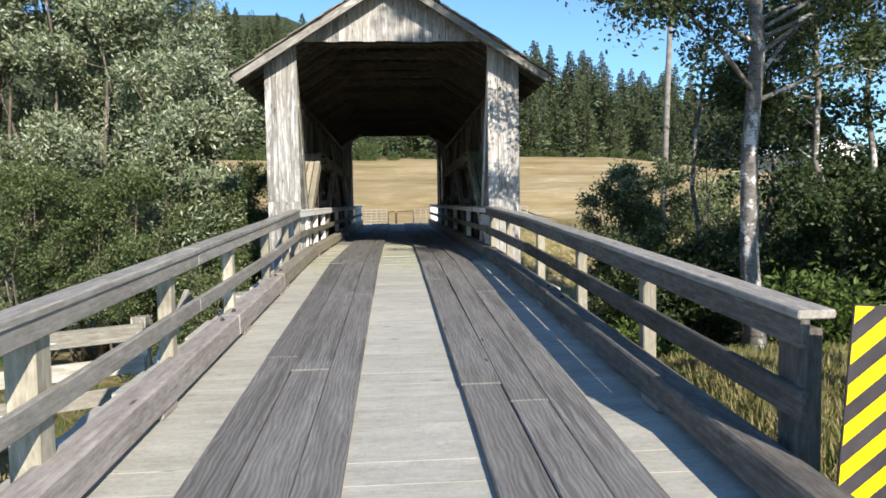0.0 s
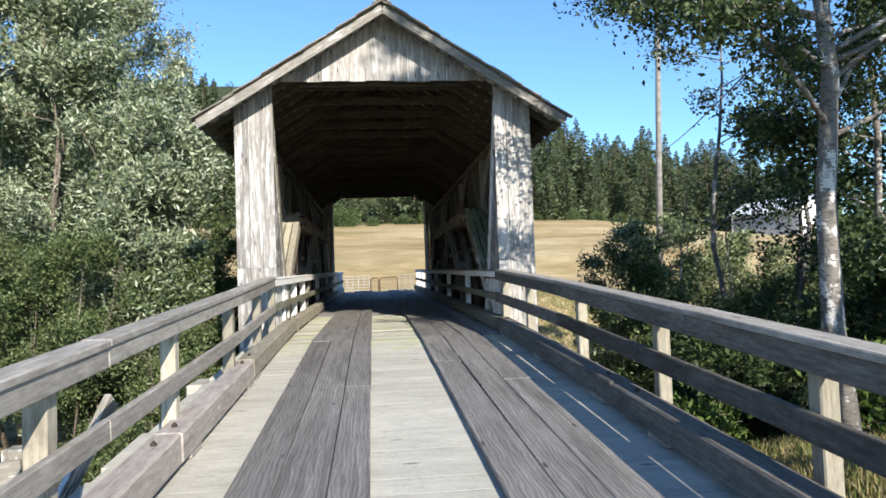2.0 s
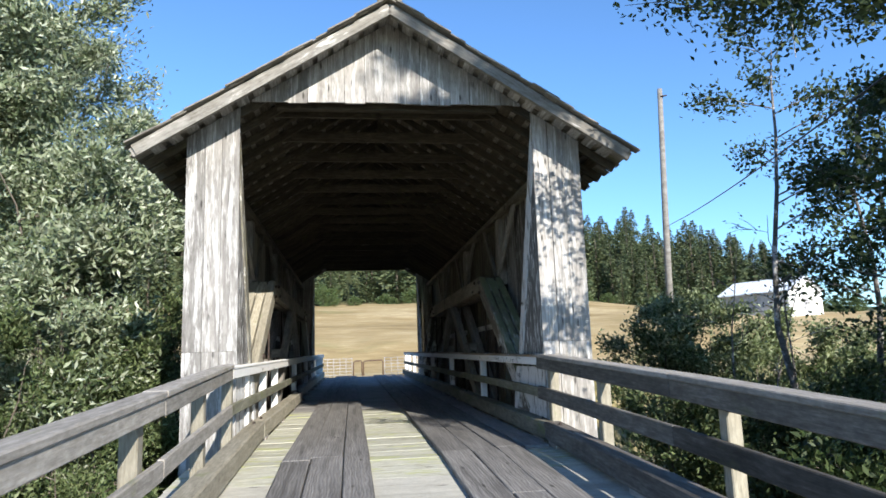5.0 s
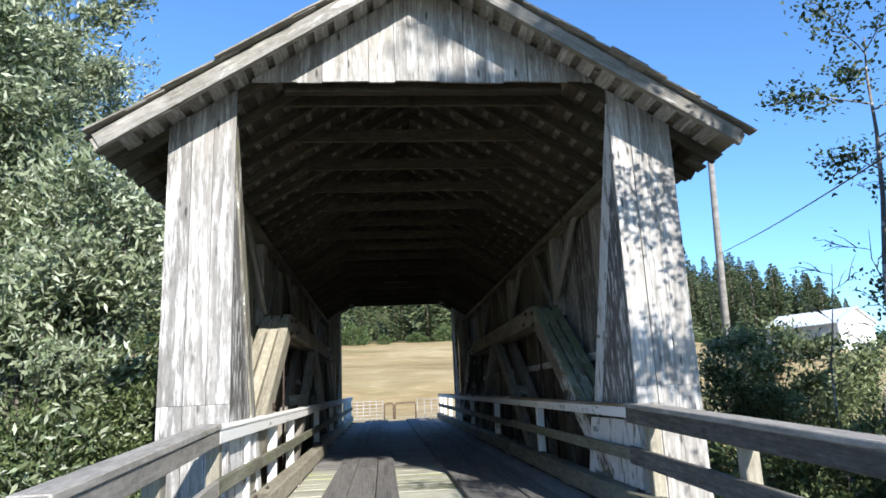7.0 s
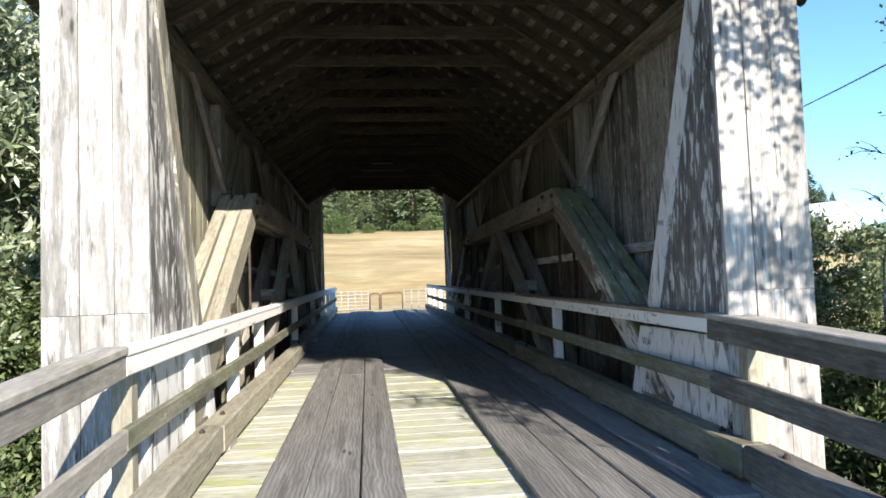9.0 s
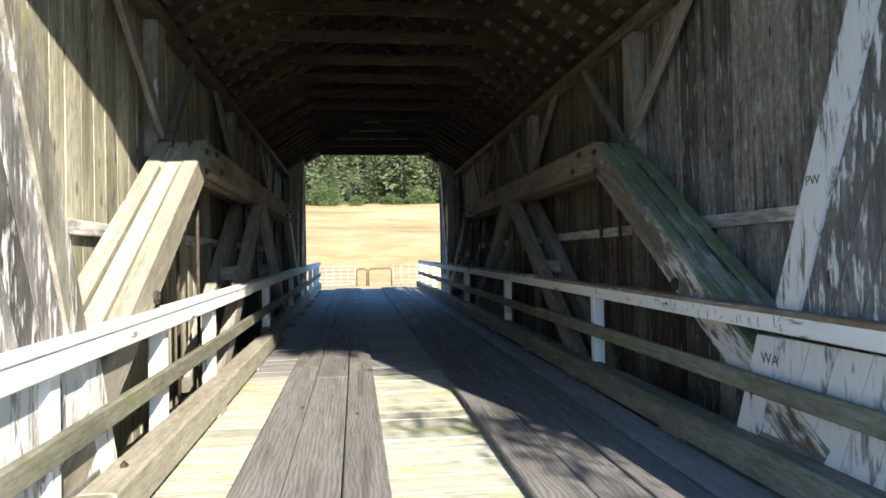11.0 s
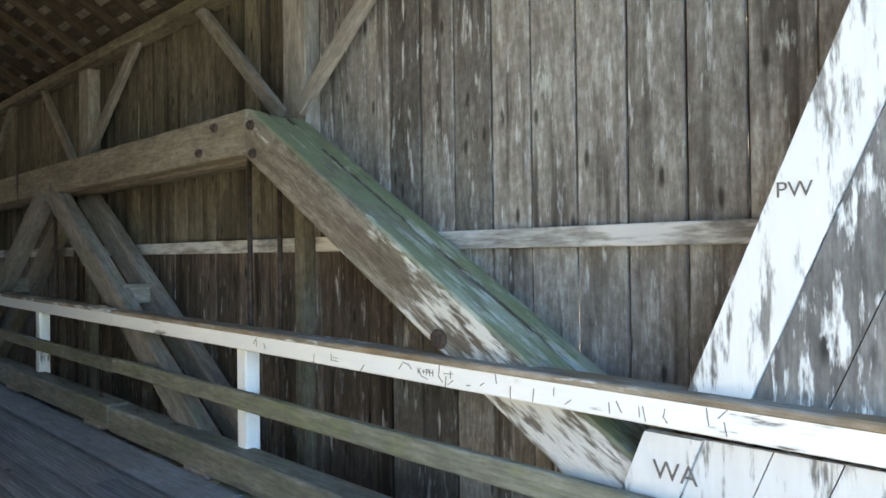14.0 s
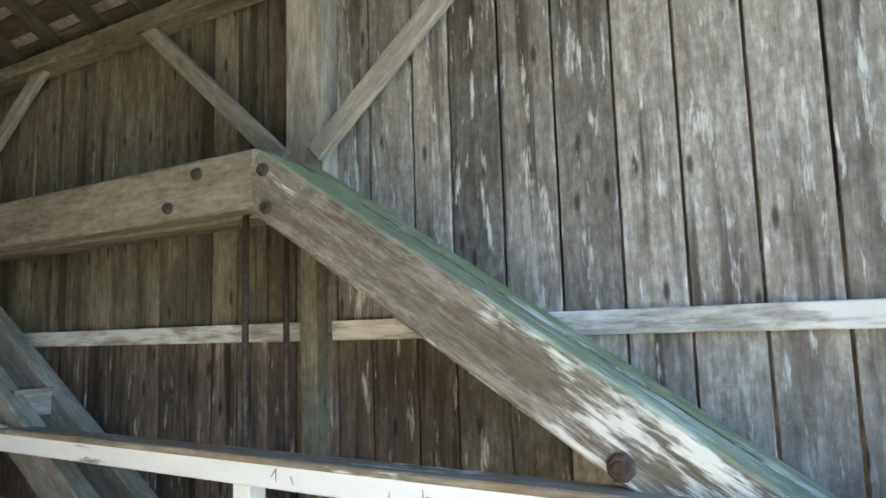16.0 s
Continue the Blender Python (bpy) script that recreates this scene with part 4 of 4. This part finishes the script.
def build_plants():
    # willows past the left railing
    for i, (x, y, h, s, n) in enumerate(((-5.0, 16.4, 8.2, 1.6, 56000), (-7.9, 17.6, 14.0, 3.0, 105000), (-10.4, 17.5, 14.0, 3.4, 80000), (-13.8, 17.0, 13.5, 3.6, 60000), (-7.6, 20.4, 12.0, 2.4, 50000), (-17.5, 15.5, 12.0, 3.6, 30000), (-9.0, 22.0, 14.0, 3.2, 40000))):
        tree("willow_tree", (x, y, ground_z(x, y) - 0.1), 11 + i, *WILLOW, n, (0.135, 0.043), wil, 0.22, "creek willows", i * 1.3, stems=7, height=h, spread=s, limbs=11, twigs=7, droop=0.1, first=0.06, radius=0.06)
    for i, (x, y, h, s, n) in enumerate(((-3.8, 13.6, 3.2, 0.9, 10000), (-3.9, 15.6, 5.0, 1.0, 22000), (-4.2, 18.5, 5.4, 1.2, 22000), (-5.8, 22.5, 5.5, 1.8, 22000), (-5.6, 14.8, 4.8, 1.6, 24000), (-8.0, 15.2, 4.6, 1.8, 24000), (-10.8, 16.0, 3.8, 1.8, 16000))):
        tree("shrub", (x, y, ground_z(x, y) - 0.1), 31 + i, "leafy green shrub under the creek willows", "shrub", int(n * 1.7), (0.075, 0.03), (M["bark"], M["willow_green"]), 0.16, "bank shrubs", i * 0.9, stems=6, height=h, spread=s, limbs=6, twigs=5, first=0.08, radius=0.03)
    # pale-barked alders past the right railing
    ald = (M["white_bark"], M["alder"])
    AL = ("slender tree with mottled white bark and small dark leaves", "alder tree")
    tree("alder_tree", (4.95, 9.1, ground_z(4.95, 9.1) - 0.1), 51, *AL, 52000, (0.075, 0.04), ald, 0.19, "creek alders", 0.0, stems=1, height=9.8, spread=4.2, limbs=52, twigs=8, droop=0.14, first=0.30, radius=0.14, lean=(-0.3, 0.1), arc=(-30, 215))
    tree("alder_tree", (8.3, 16.0, ground_z(8.3, 16.0) - 0.1), 52, *AL, 10000, (0.10, 0.06), ald, 0.2, "creek alders", 1.4, stems=3, height=10.5, spread=2.8, limbs=13, twigs=7, droop=0.12, first=0.36, radius=0.09)
    tree("alder_tree", (8.6, 11.2, ground_z(8.6, 11.2) - 0.1), 53, *AL, 34000, (0.10, 0.06), ald, 0.22, "creek alders", 2.4, stems=3, height=9.5, spread=3.0, limbs=15, twigs=8, droop=0.2, first=0.14, radius=0.09)
    # the next two stand unseen, added to throw leaf shade on the portal
    tree("alder_tree", (6.4, 3.0, ground_z(6.4, 3.0) - 0.1), 54, *AL, 36000, (0.11, 0.075), ald, 0.15, "creek alders", 0.2, stems=1, height=12.5, spread=4.6, limbs=26, twigs=7, droop=0.0, first=0.64, radius=0.18, lean=(-1.4, 0.6))
    tree("alder_tree", (5.9, 4.4, ground_z(5.9, 4.4) - 0.1), 55, *AL, 15000, (0.10, 0.065), ald, 0.15, "creek alders", 0.6, stems=1, height=9.6, spread=2.1, limbs=24, twigs=6, droop=0.05, first=0.45, radius=0.11)
    tree("bare_tree", (7.7, 17.3, ground_z(7.7, 17.3) - 0.1), 57, "nearly leafless young tree with thin pale twigs", "bare tree", 120, (0.07, 0.04), ald, 0.1, "", 0.0, stems=3, height=7.2, spread=1.6, limbs=5, twigs=4, first=0.45, radius=0.035)
    # shrubs past the right railing
    for i, (x, y, h, s, n, kind) in enumerate(((7.4, 20.5, 5.0, 1.8, 28000, "sallow"), (9.9, 21.0, 4.8, 2.0, 26000, "sallow"), (5.6, 16.2, 3.0, 1.3, 10000, "willow_green"), (7.6, 15.4, 3.6, 1.5, 12000, "willow_green"), (8.6, 12.2, 4.2, 1.6, 14000, "alder"),
                                              (8.2, 10.2, 2.8, 1.3, 10000, "alder"), (10.8, 13.8, 5.0, 1.9, 14000, "alder"), (12.2, 18.5, 4.3, 2.2, 18000, "willow_green"), (6.2, 9.6, 1.0, 0.8, 6000, "fern"), (4.2, 11.2, 0.7, 0.6, 3000, "fern"), (11.0, 8.2, 3.4, 1.6, 10000, "alder"), (13.5, 12.0, 6.0, 2.2, 14000, "alder"), (13.2, 22.5, 4.6, 2.2, 16000, "sallow"), (16.0, 20.5, 4.6, 2.3, 14000, "willow_green"), (5.2, 12.0, 2.0, 0.9, 7000, "alder"))):
        tree("shrub", (x, y, ground_z(x, y) - 0.1), 71 + i, *BUSH, n, (0.12, 0.05), (M["bark"], M[kind]), 0.17, "bank shrubs", i * 0.8, stems=6, height=h, spread=s, limbs=7, twigs=5, first=0.06, radius=0.035)


def conifer(seed):
    """A spruce of about 1 m to be scaled: trunk and drooping tiers of twigs."""
    r = random.Random(seed)
    at, way, ln, wd = [], [], [], []
    tiers = 30
    for t in range(tiers):
        k = t / (tiers - 1)
        z = 0.10 + 0.88 * k
        reach = (0.22 * (1 - k) ** 0.8 * min(1.0, 0.55 + 2.2 * k) + 0.008) * r.uniform(0.7, 1.2)
        for b in range(16):
            a = r.uniform(0, 2 * math.pi)
            rr = reach * r.uniform(0.6, 1.15)
            for q in range(4):
                f = (q + r.random()) / 4
                sp = a + r.uniform(-0.35, 0.35)
                at.append((math.cos(a) * rr * f, math.sin(a) * rr * f, z - rr * 0.35 * f * f + r.uniform(-0.01, 0.01)))
                way.append((math.cos(sp), math.sin(sp), r.uniform(-0.5, 0.25)))
                ln.append((0.014 + 0.2 * reach) * r.uniform(0.7, 1.4))
                wd.append((0.008 + 0.085 * reach) * r.uniform(0.7, 1.4))
    way = np.array(way)
    way /= np.linalg.norm(way, axis=1)[:, None]
    g = np.random.default_rng(seed)
    crown = leaf_mesh("crown", np.array(at), way, np.array(ln), np.array(wd), g)
    crown.materials.append(M["conifer"])
    vs, fs = tube([[(Vector((0, 0, 0)), 0.016), (Vector((0, 0, 0.97)), 0.002)]], 6)
    trunk = mesh_of("trunk", vs, fs, True)
    trunk.materials.append(M["bark"])
    return trunk, crown


def view_skyline(x, y):
    """Height of the wood's skyline, fitted by bearing to the camera's view: it falls from the hill behind the bridge
    towards the farm.
    """
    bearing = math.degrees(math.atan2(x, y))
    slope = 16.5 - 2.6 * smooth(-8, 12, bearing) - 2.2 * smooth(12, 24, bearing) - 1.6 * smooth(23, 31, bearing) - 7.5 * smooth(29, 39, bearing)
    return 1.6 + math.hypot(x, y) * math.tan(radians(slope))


def build_forest():
    r = random.Random(5)
    kinds = [conifer(200 + i) for i in range(6)]
    spots = []
    for row, (y, n) in enumerate(((105, 46), (114, 46), (126, 45), (140, 44), (158, 42), (180, 40), (206, 36))):
        for i in range(n):
            x = -44 - row * 8 + (136 + row * 18) * (i + r.uniform(-0.5, 0.5)) / n
            spots.append((x, y + r.uniform(-6, 6), row))
    for x, y, row in spots:
        z = ground_z(x, y) - 0.3
        # tree tops are capped to follow the skyline seen from the camera
        h = min(r.uniform(11, 24) if row > 1 else r.uniform(7, 15), (view_skyline(x, y) - z) * r.uniform(0.72, 1.0))
        if h < 3.5:
            continue
        thing = empty("conifer_tree", (x, y, z), "tall dark green conifer on the wooded hill", "conifer", "hill forest")
        s = h * r.uniform(0.8, 1.35)
        thing.matrix_basis = Matrix.Translation((x, y, z)) @ Matrix.Rotation(r.uniform(0, 6.28), 4, "Z") @ Matrix.Diagonal((s, s, h, 1))
        for name, me in zip(("trunk", "crown"), kinds[r.randrange(6)]):
            ob = new(name, me)
            ob.parent = thing
    # the wood between the single trees, thick with lesser conifers
    g = np.random.default_rng(77)
    at, way, ln, wd = [], [], [], []
    for k in range(420):
        y = r.uniform(108, 215)
        x = r.uniform(-46 - (y - 105) * 0.5, 72 + (y - 105) * 0.6)
        z = ground_z(x, y) - 0.3
        # same cap to the camera's skyline
        h = min(r.uniform(7, 13), (view_skyline(x, y) - z) * r.uniform(0.6, 0.92))
        if h < 2.5:
            continue
        q = g.random(420) ** 0.8
        rad = h * 0.20 * (1 - q) ** 0.8 * np.sqrt(g.random(420)) + 0.1
        a = g.uniform(0, 2 * math.pi, 420)
        at.append(np.stack((x + rad * np.cos(a), y + rad * np.sin(a), z + h * (0.06 + 0.94 * q)), 1))
        way.append(np.stack((np.cos(a), np.sin(a), g.uniform(-0.5, 0.3, 420)), 1))
        ln.append(h * (0.02 + 0.05 * (1 - q)) * g.uniform(0.7, 1.4, 420))
        wd.append(h * (0.012 + 0.026 * (1 - q)) * g.uniform(0.7, 1.4, 420))
    way = np.concatenate(way)
    way /= np.linalg.norm(way, axis=1)[:, None]
    link("far_woods", leaf_mesh("far_woods", np.concatenate(at), way, np.concatenate(ln), np.concatenate(wd), g), M["conifer"], None, None, "dense dark conifer wood covering the hill", "woods", "stuff")
    # shrubs along the foot of the wood
    protos = []
    for i in range(3):
        g = np.random.default_rng(300 + i)
        n = 3600
        u = g.normal(size=(n, 3))
        u /= np.linalg.norm(u, axis=1)[:, None]
        lump = 1 + 0.3 * np.sin(u[:, :1] * 5 + i) * np.cos(u[:, 1:2] * 4)
        p = u * lump * g.uniform(0.6, 1.0, (n, 1)) * np.array((1.0, 1.0, 0.8)) + np.array((0, 0, 0.55))
        w = u + g.normal(size=(n, 3)) * 0.5
        w /= np.linalg.norm(w, axis=1)[:, None]
        me = leaf_mesh("crown", p, w, g.uniform(0.06, 0.13, n), g.uniform(0.035, 0.07, n), g)
        me.materials.append(M["far_bush"])
        vs, fs = tube([[(Vector((0, 0, -0.2)), 0.05), (Vector((0.05, 0, 0.5)), 0.02)]], 5)
        st = mesh_of("stem", vs, fs)
        st.materials.append(M["bark"])
        protos.append((st, me))
    for i in range(46):
        x = -60 + 145 * (i + r.uniform(-0.4, 0.4)) / 46
        y = r.uniform(96, 103)
        s = r.uniform(0.7, 2.0)
        thing = empty("shrub", (x, y, ground_z(x, y)), "green shrub at the foot of the wooded hill", "shrub", "field edge shrubs")
        thing.matrix_basis = Matrix.Translation((x, y, ground_z(x, y))) @ Matrix.Rotation(r.uniform(0, 6.28), 4, "Z") @ Matrix.Scale(s, 4)
        for name, me in zip(("stem", "crown"), protos[i % 3]):
            ob = new(name, me)
            ob.parent = thing


def build_grass():
    g = np.random.default_rng(9)
    for name, mat, n, boxes, h in (("dry_grass", "grass", 80000, ((2.2, 7.5, 0.5, 9.5), (2.2, 5.5, 4.0, 11.5), (2.2, 6.5, 1.5, 9.0), (-7.5, -2.0, 0.5, 10.0), (2.2, 9, 27, 34), (-8, -2.2, 27, 34)), 0.2), ("green_grass", "green_grass", 16000, ((-16, -3.5, 9.0, 15.0), (2.8, 9.5, 4.0, 10.0)), 0.22)):
        at = []
        for k in range(n):
            x0, x1, y0, y1 = boxes[k % len(boxes)]
            x, y = g.uniform(x0, x1), g.uniform(y0, y1)
            at.append((x, y, ground_z(x, y) - 0.01))
        at = np.array(at)
        way = g.normal(size=(n, 3)) * 0.35 + np.array((0, 0, 1))
        way /= np.linalg.norm(way, axis=1)[:, None]
        link(name, leaf_mesh(name, at, way, g.uniform(0.4, 1.2, n) * h, g.uniform(0.008, 0.02, n), g), M[mat], None, None, "tufts of grass on the creek bank", "grass", "stuff")


# ---- things round the bridge ----
def build_marker():
    """Striped warning board on a post at the end of the right railing."""
    sign = empty("hazard_marker", (2.07, 2.55, ground_z(2.07, 2.55)), "yellow and black striped warning board on a post beside the railing", "warning sign")
    x, y, z = 1.985, 2.62, 0.61
    m = Matrix.Translation((x, y, z)) @ Matrix.Rotation(radians(4.5), 4, "Y")
    link("board", block_mesh(0.30, 0.01, 0.92, 0.002, M["black"]), None, sign, m)
    w, h = 0.15, 0.455
    for k in range(-5, 7):
        c = k * 0.17
        a, b = c, c + 0.085
        pts = [(-w, a - w * 0.9), (w, a + w * 0.9), (w, b + w * 0.9), (-w, b - w * 0.9)]
        pts = clip_rect(pts, -w + 0.004, w - 0.004, -h, h)
        if len(pts) < 3:
            continue
        vs = [(u, -0.008, v) for u, v in pts]
        link("stripe", mesh_of("stripe", vs, [list(range(len(vs)))]), M["yellow"], sign, m)
    timber("post", (x, y + 0.05, ground_z(x, y) - 0.1), (x, y + 0.055, 1.0), 0.09, 0.09, M["rail"], sign)


def clip_rect(pts, x0, x1, y0, y1):
    for axis, lim, keep in ((0, x0, 1), (0, x1, -1), (1, y0, 1), (1, y1, -1)):
        out = []
        for i, p in enumerate(pts):
            q = pts[(i + 1) % len(pts)]
            inp, inq = (p[axis] - lim) * keep >= 0, (q[axis] - lim) * keep >= 0
            if inp:
                out.append(p)
            if inp != inq:
                k = (lim - p[axis]) / (q[axis] - p[axis])
                out.append((p[0] + (q[0] - p[0]) * k, p[1] + (q[1] - p[1]) * k))
        pts = out
    return pts


def build_side_fence():
    """Old board fence that meets the left railing."""
    f = empty("board_fence", (-3.75, 5.2, ground_z(-3.75, 5.2)), "old pale board fence running down the bank beside the bridge", "wooden fence")
    pts = [(-5.4, 4.7), (-3.75, 5.2), (-2.14, 5.7)]
    timber("brace", (-2.06, 6.75, 0.72), (-2.2, 5.85, -0.1), 0.05, 0.13, M["fence"], f)
    tops = (0.55, 0.6, 0.66)
    for (x, y), top in zip(pts, tops):
        timber("post", (x, y, ground_z(x, y) - 0.3), (x, y, top), 0.12, 0.12, M["fence"], f)
    for ((x0, y0), t0), ((x1, y1), t1) in zip(zip(pts, tops), zip(pts[1:], tops[1:])):
        for h in (0.12, 0.38, 0.64):
            timber("rail", (x0 - 0.05, y0 - 0.10, t0 - h), (x1 + 0.05, y1 - 0.07, t1 - h + rng.uniform(-0.03, 0.03)), 0.035, 0.14, M["fence"], f)


def pipe(name, pts, r, mat, parent, label=""):
    vs, fs = tube([[(Vector(p), r) for p in pts]], 8)
    return link(name, mesh_of(name, vs, fs, True), mat, parent, None, label)


def build_gates():
    """Pipe cattle panels across the lane past the bridge."""
    y = 37.5
    for x0, x1 in ((-5.6, -3.2), (-3.1, -0.5), (1.05, 3.9), (4.0, 7.4)):
        zb = ground_z((x0 + x1) / 2, y)
        gate = empty("cattle_panel", ((x0 + x1) / 2, y, zb), "pale metal pipe cattle panel across the lane", "metal fence", "cattle panels")
        for k in range(6):
            pipe("rail", [(x0, y, zb + 0.1 + k * 0.15), (x1, y, zb + 0.1 + k * 0.15)], 0.014, M["steel"], gate)
        n = 9
        for k in range(n + 1):
            x = x0 + (x1 - x0) * k / n
            pipe("upright", [(x, y, zb - 0.02), (x, y, zb + 0.88)], 0.015, M["steel"], gate)
    zb = ground_z(0.5, y)
    hoop = empty("walk_gate", (0.55, y, zb), "rusty brown pipe frame gate in the cattle fence", "metal gate")
    for x0, x1 in ((-0.44, -0.03), (0.04, 0.97)):
        pipe("frame", [(x0, y, zb - 0.02), (x0, y, zb + 0.62), (x0 + 0.07, y, zb + 0.69), (x1 - 0.07, y, zb + 0.71), (x1, y, zb + 0.64), (x1, y, zb - 0.02)], 0.032, M["rust_pipe"], hoop)


def build_pole():
    x, y = 13.0, 32.0
    zb = ground_z(x, y)
    p = empty("utility_pole", (x, y, zb), "tall bare grey wooden utility pole", "utility pole")
    vs, fs = tube([[(Vector((0, 0, -0.3)), 0.16), (Vector((0.22, 0, 6)), 0.14), (Vector((0.5, 0, 12.5)), 0.11)]], 12)
    link("pole_shaft", mesh_of("pole_shaft", vs, fs, True), M["pole"], p, Matrix.Translation((x, y, zb)))
    pipe("insulator", [(x + 0.45, y - 0.1, zb + 12.1), (x + 0.72, y - 0.15, zb + 12.15)], 0.035, M["iron"], p)
    a, b = Vector((13.2, 31.9, 6.8)), Vector((4.75, 9.15, 4.3))
    pts = [a.lerp(b, k / 16) + Vector((0, 0, -0.15 * math.sin(math.pi * k / 16))) for k in range(17)]
    wire = pipe("service_wire", pts, 0.014, M["cable"], None)
    tagged(wire, "thin dark service wire slung from the utility pole", "cable")


def build_barn(at, turn, l, w, h, ridge, label):
    """A gabled barn; local x: its length, gable ends at both ends."""
    b = empty("barn", at, label, "barn", "farm buildings")
    m = Matrix.Translation(at) @ Matrix.Rotation(radians(turn), 4, "Z")
    a, c = l / 2, w / 2

    def shell(vs, fs, name, mat):
        return link(name, mesh_of(name, vs, fs), mat, b, m)

    def box(x0, x1, y0, y1, z0, z1):
        vs = [(x, y, z) for z in (z0, z1) for x, y in ((x0, y0), (x1, y0), (x1, y1), (x0, y1))]
        return vs, [[3, 2, 1, 0], [4, 5, 6, 7], [0, 1, 5, 4], [1, 2, 6, 5], [2, 3, 7, 6], [3, 0, 4, 7]]

    # long walls grey: shade on the white barn's sides is painted in
    shell(*box(-a, a, -c, -c + 0.2, -1, h), "wall", M["barn_grey"])
    shell(*box(-a, a, c - 0.2, c, -1, h), "wall", M["barn_grey"])
    for s in (-1, 1):
        x0, x1 = (a - 0.2, a + 0.02) if s > 0 else (-a - 0.02, -a + 0.2)
        prof = [(-c - 0.02, -1), (c + 0.02, -1), (c + 0.02, h), (0, ridge), (-c - 0.02, h)]
        vs = [(x0, y, z) for y, z in prof] + [(x1, y, z) for y, z in prof]
        fs = [[4, 3, 2, 1, 0], [5, 6, 7, 8, 9]] + [[i, (i + 1) % 5, (i + 1) % 5 + 5, i + 5] for i in range(5)]
        shell(vs, fs, "gable_wall", M["barn_white"])
    for s in (-1, 1):
        e = c + 0.4
        ze = ridge - (ridge - h) * e / c
        vs = [(-a - 0.4, 0, ridge + 0.02), (a + 0.4, 0, ridge + 0.02), (a + 0.4, s * e, ze), (-a - 0.4, s * e, ze)]
        vs += [(x, y, z + 0.12) for x, y, z in vs]
        shell(vs, [[3, 2, 1, 0], [4, 5, 6, 7], [0, 1, 5, 4], [1, 2, 6, 5], [2, 3, 7, 6], [3, 0, 4, 7]], "roof_slope", M["barn_roof"])
        for k in range(int(l / 0.8)):
            x = -a + k * 0.8
            vs, fs = box(x - 0.03, x + 0.03, 0, 1, 0, 0.05)
            vs = [(vx, s * e * vy, ridge + 0.13 + (ze - ridge) * vy + vz) for vx, vy, vz in vs]
            shell(vs, fs, "roof_seam", M["barn_roof"])
    shell(*box(a + 0.03, a + 0.06, -0.6, 0.6, 0.0, 2.1), "door", M["barn_grey"])


def build_abutments():
    for y, s in ((11.2, 1), (28.0, -1)):
        a = block_mesh(5.4, 0.6, 3.2, 0.02, M["concrete"])
        link("abutment", a, None, None, Matrix.Translation((0, y, -1.42)), "pale concrete abutment under the bridge end", "abutment", "structure")
    for x in (-1.7, -0.6, 0.6, 1.7):
        for y0, y1 in ((DECK0, 11.4), (11.4, Y1), (Y1, DECK1)):
            timber("stringer", (x, y0, deck_z(y0) - 0.26), (x, y1, deck_z(y1) - 0.26), 0.2, 0.3, M["timber"], floor_)
    for y in (3.2, 6.6, 9.8):
        timber("bent_cap", (-2.45, y, deck_z(y) - 0.54), (2.6, y, deck_z(y) - 0.54), 0.34, 0.30, M["post"], floor_)
        for x in (-1.7, 0, 1.7):
            timber("bent_post", (x, y, ground_z(x, y) - 0.4), (x, y, deck_z(y) - 0.67), 0.24, 0.24, M["timber"], floor_)


build_abutments()
build_marker()
build_side_fence()
build_gates()
build_pole()
build_barn((56.5, 90.1, ground_z(56.5, 90.1)), -66, 10.0, 7.6, 3.0, 4.8, "white barn with a pale metal roof on the far slope")
build_plants()
build_forest()
build_grass()



# ---- boards, planks and shakes ----
build_side_walls()
build_portal(Y0, -1, "wall_near_portal")
build_portal(Y1, 1, "wall_far_portal")
build_roof()
track_planks()
cross_planks()
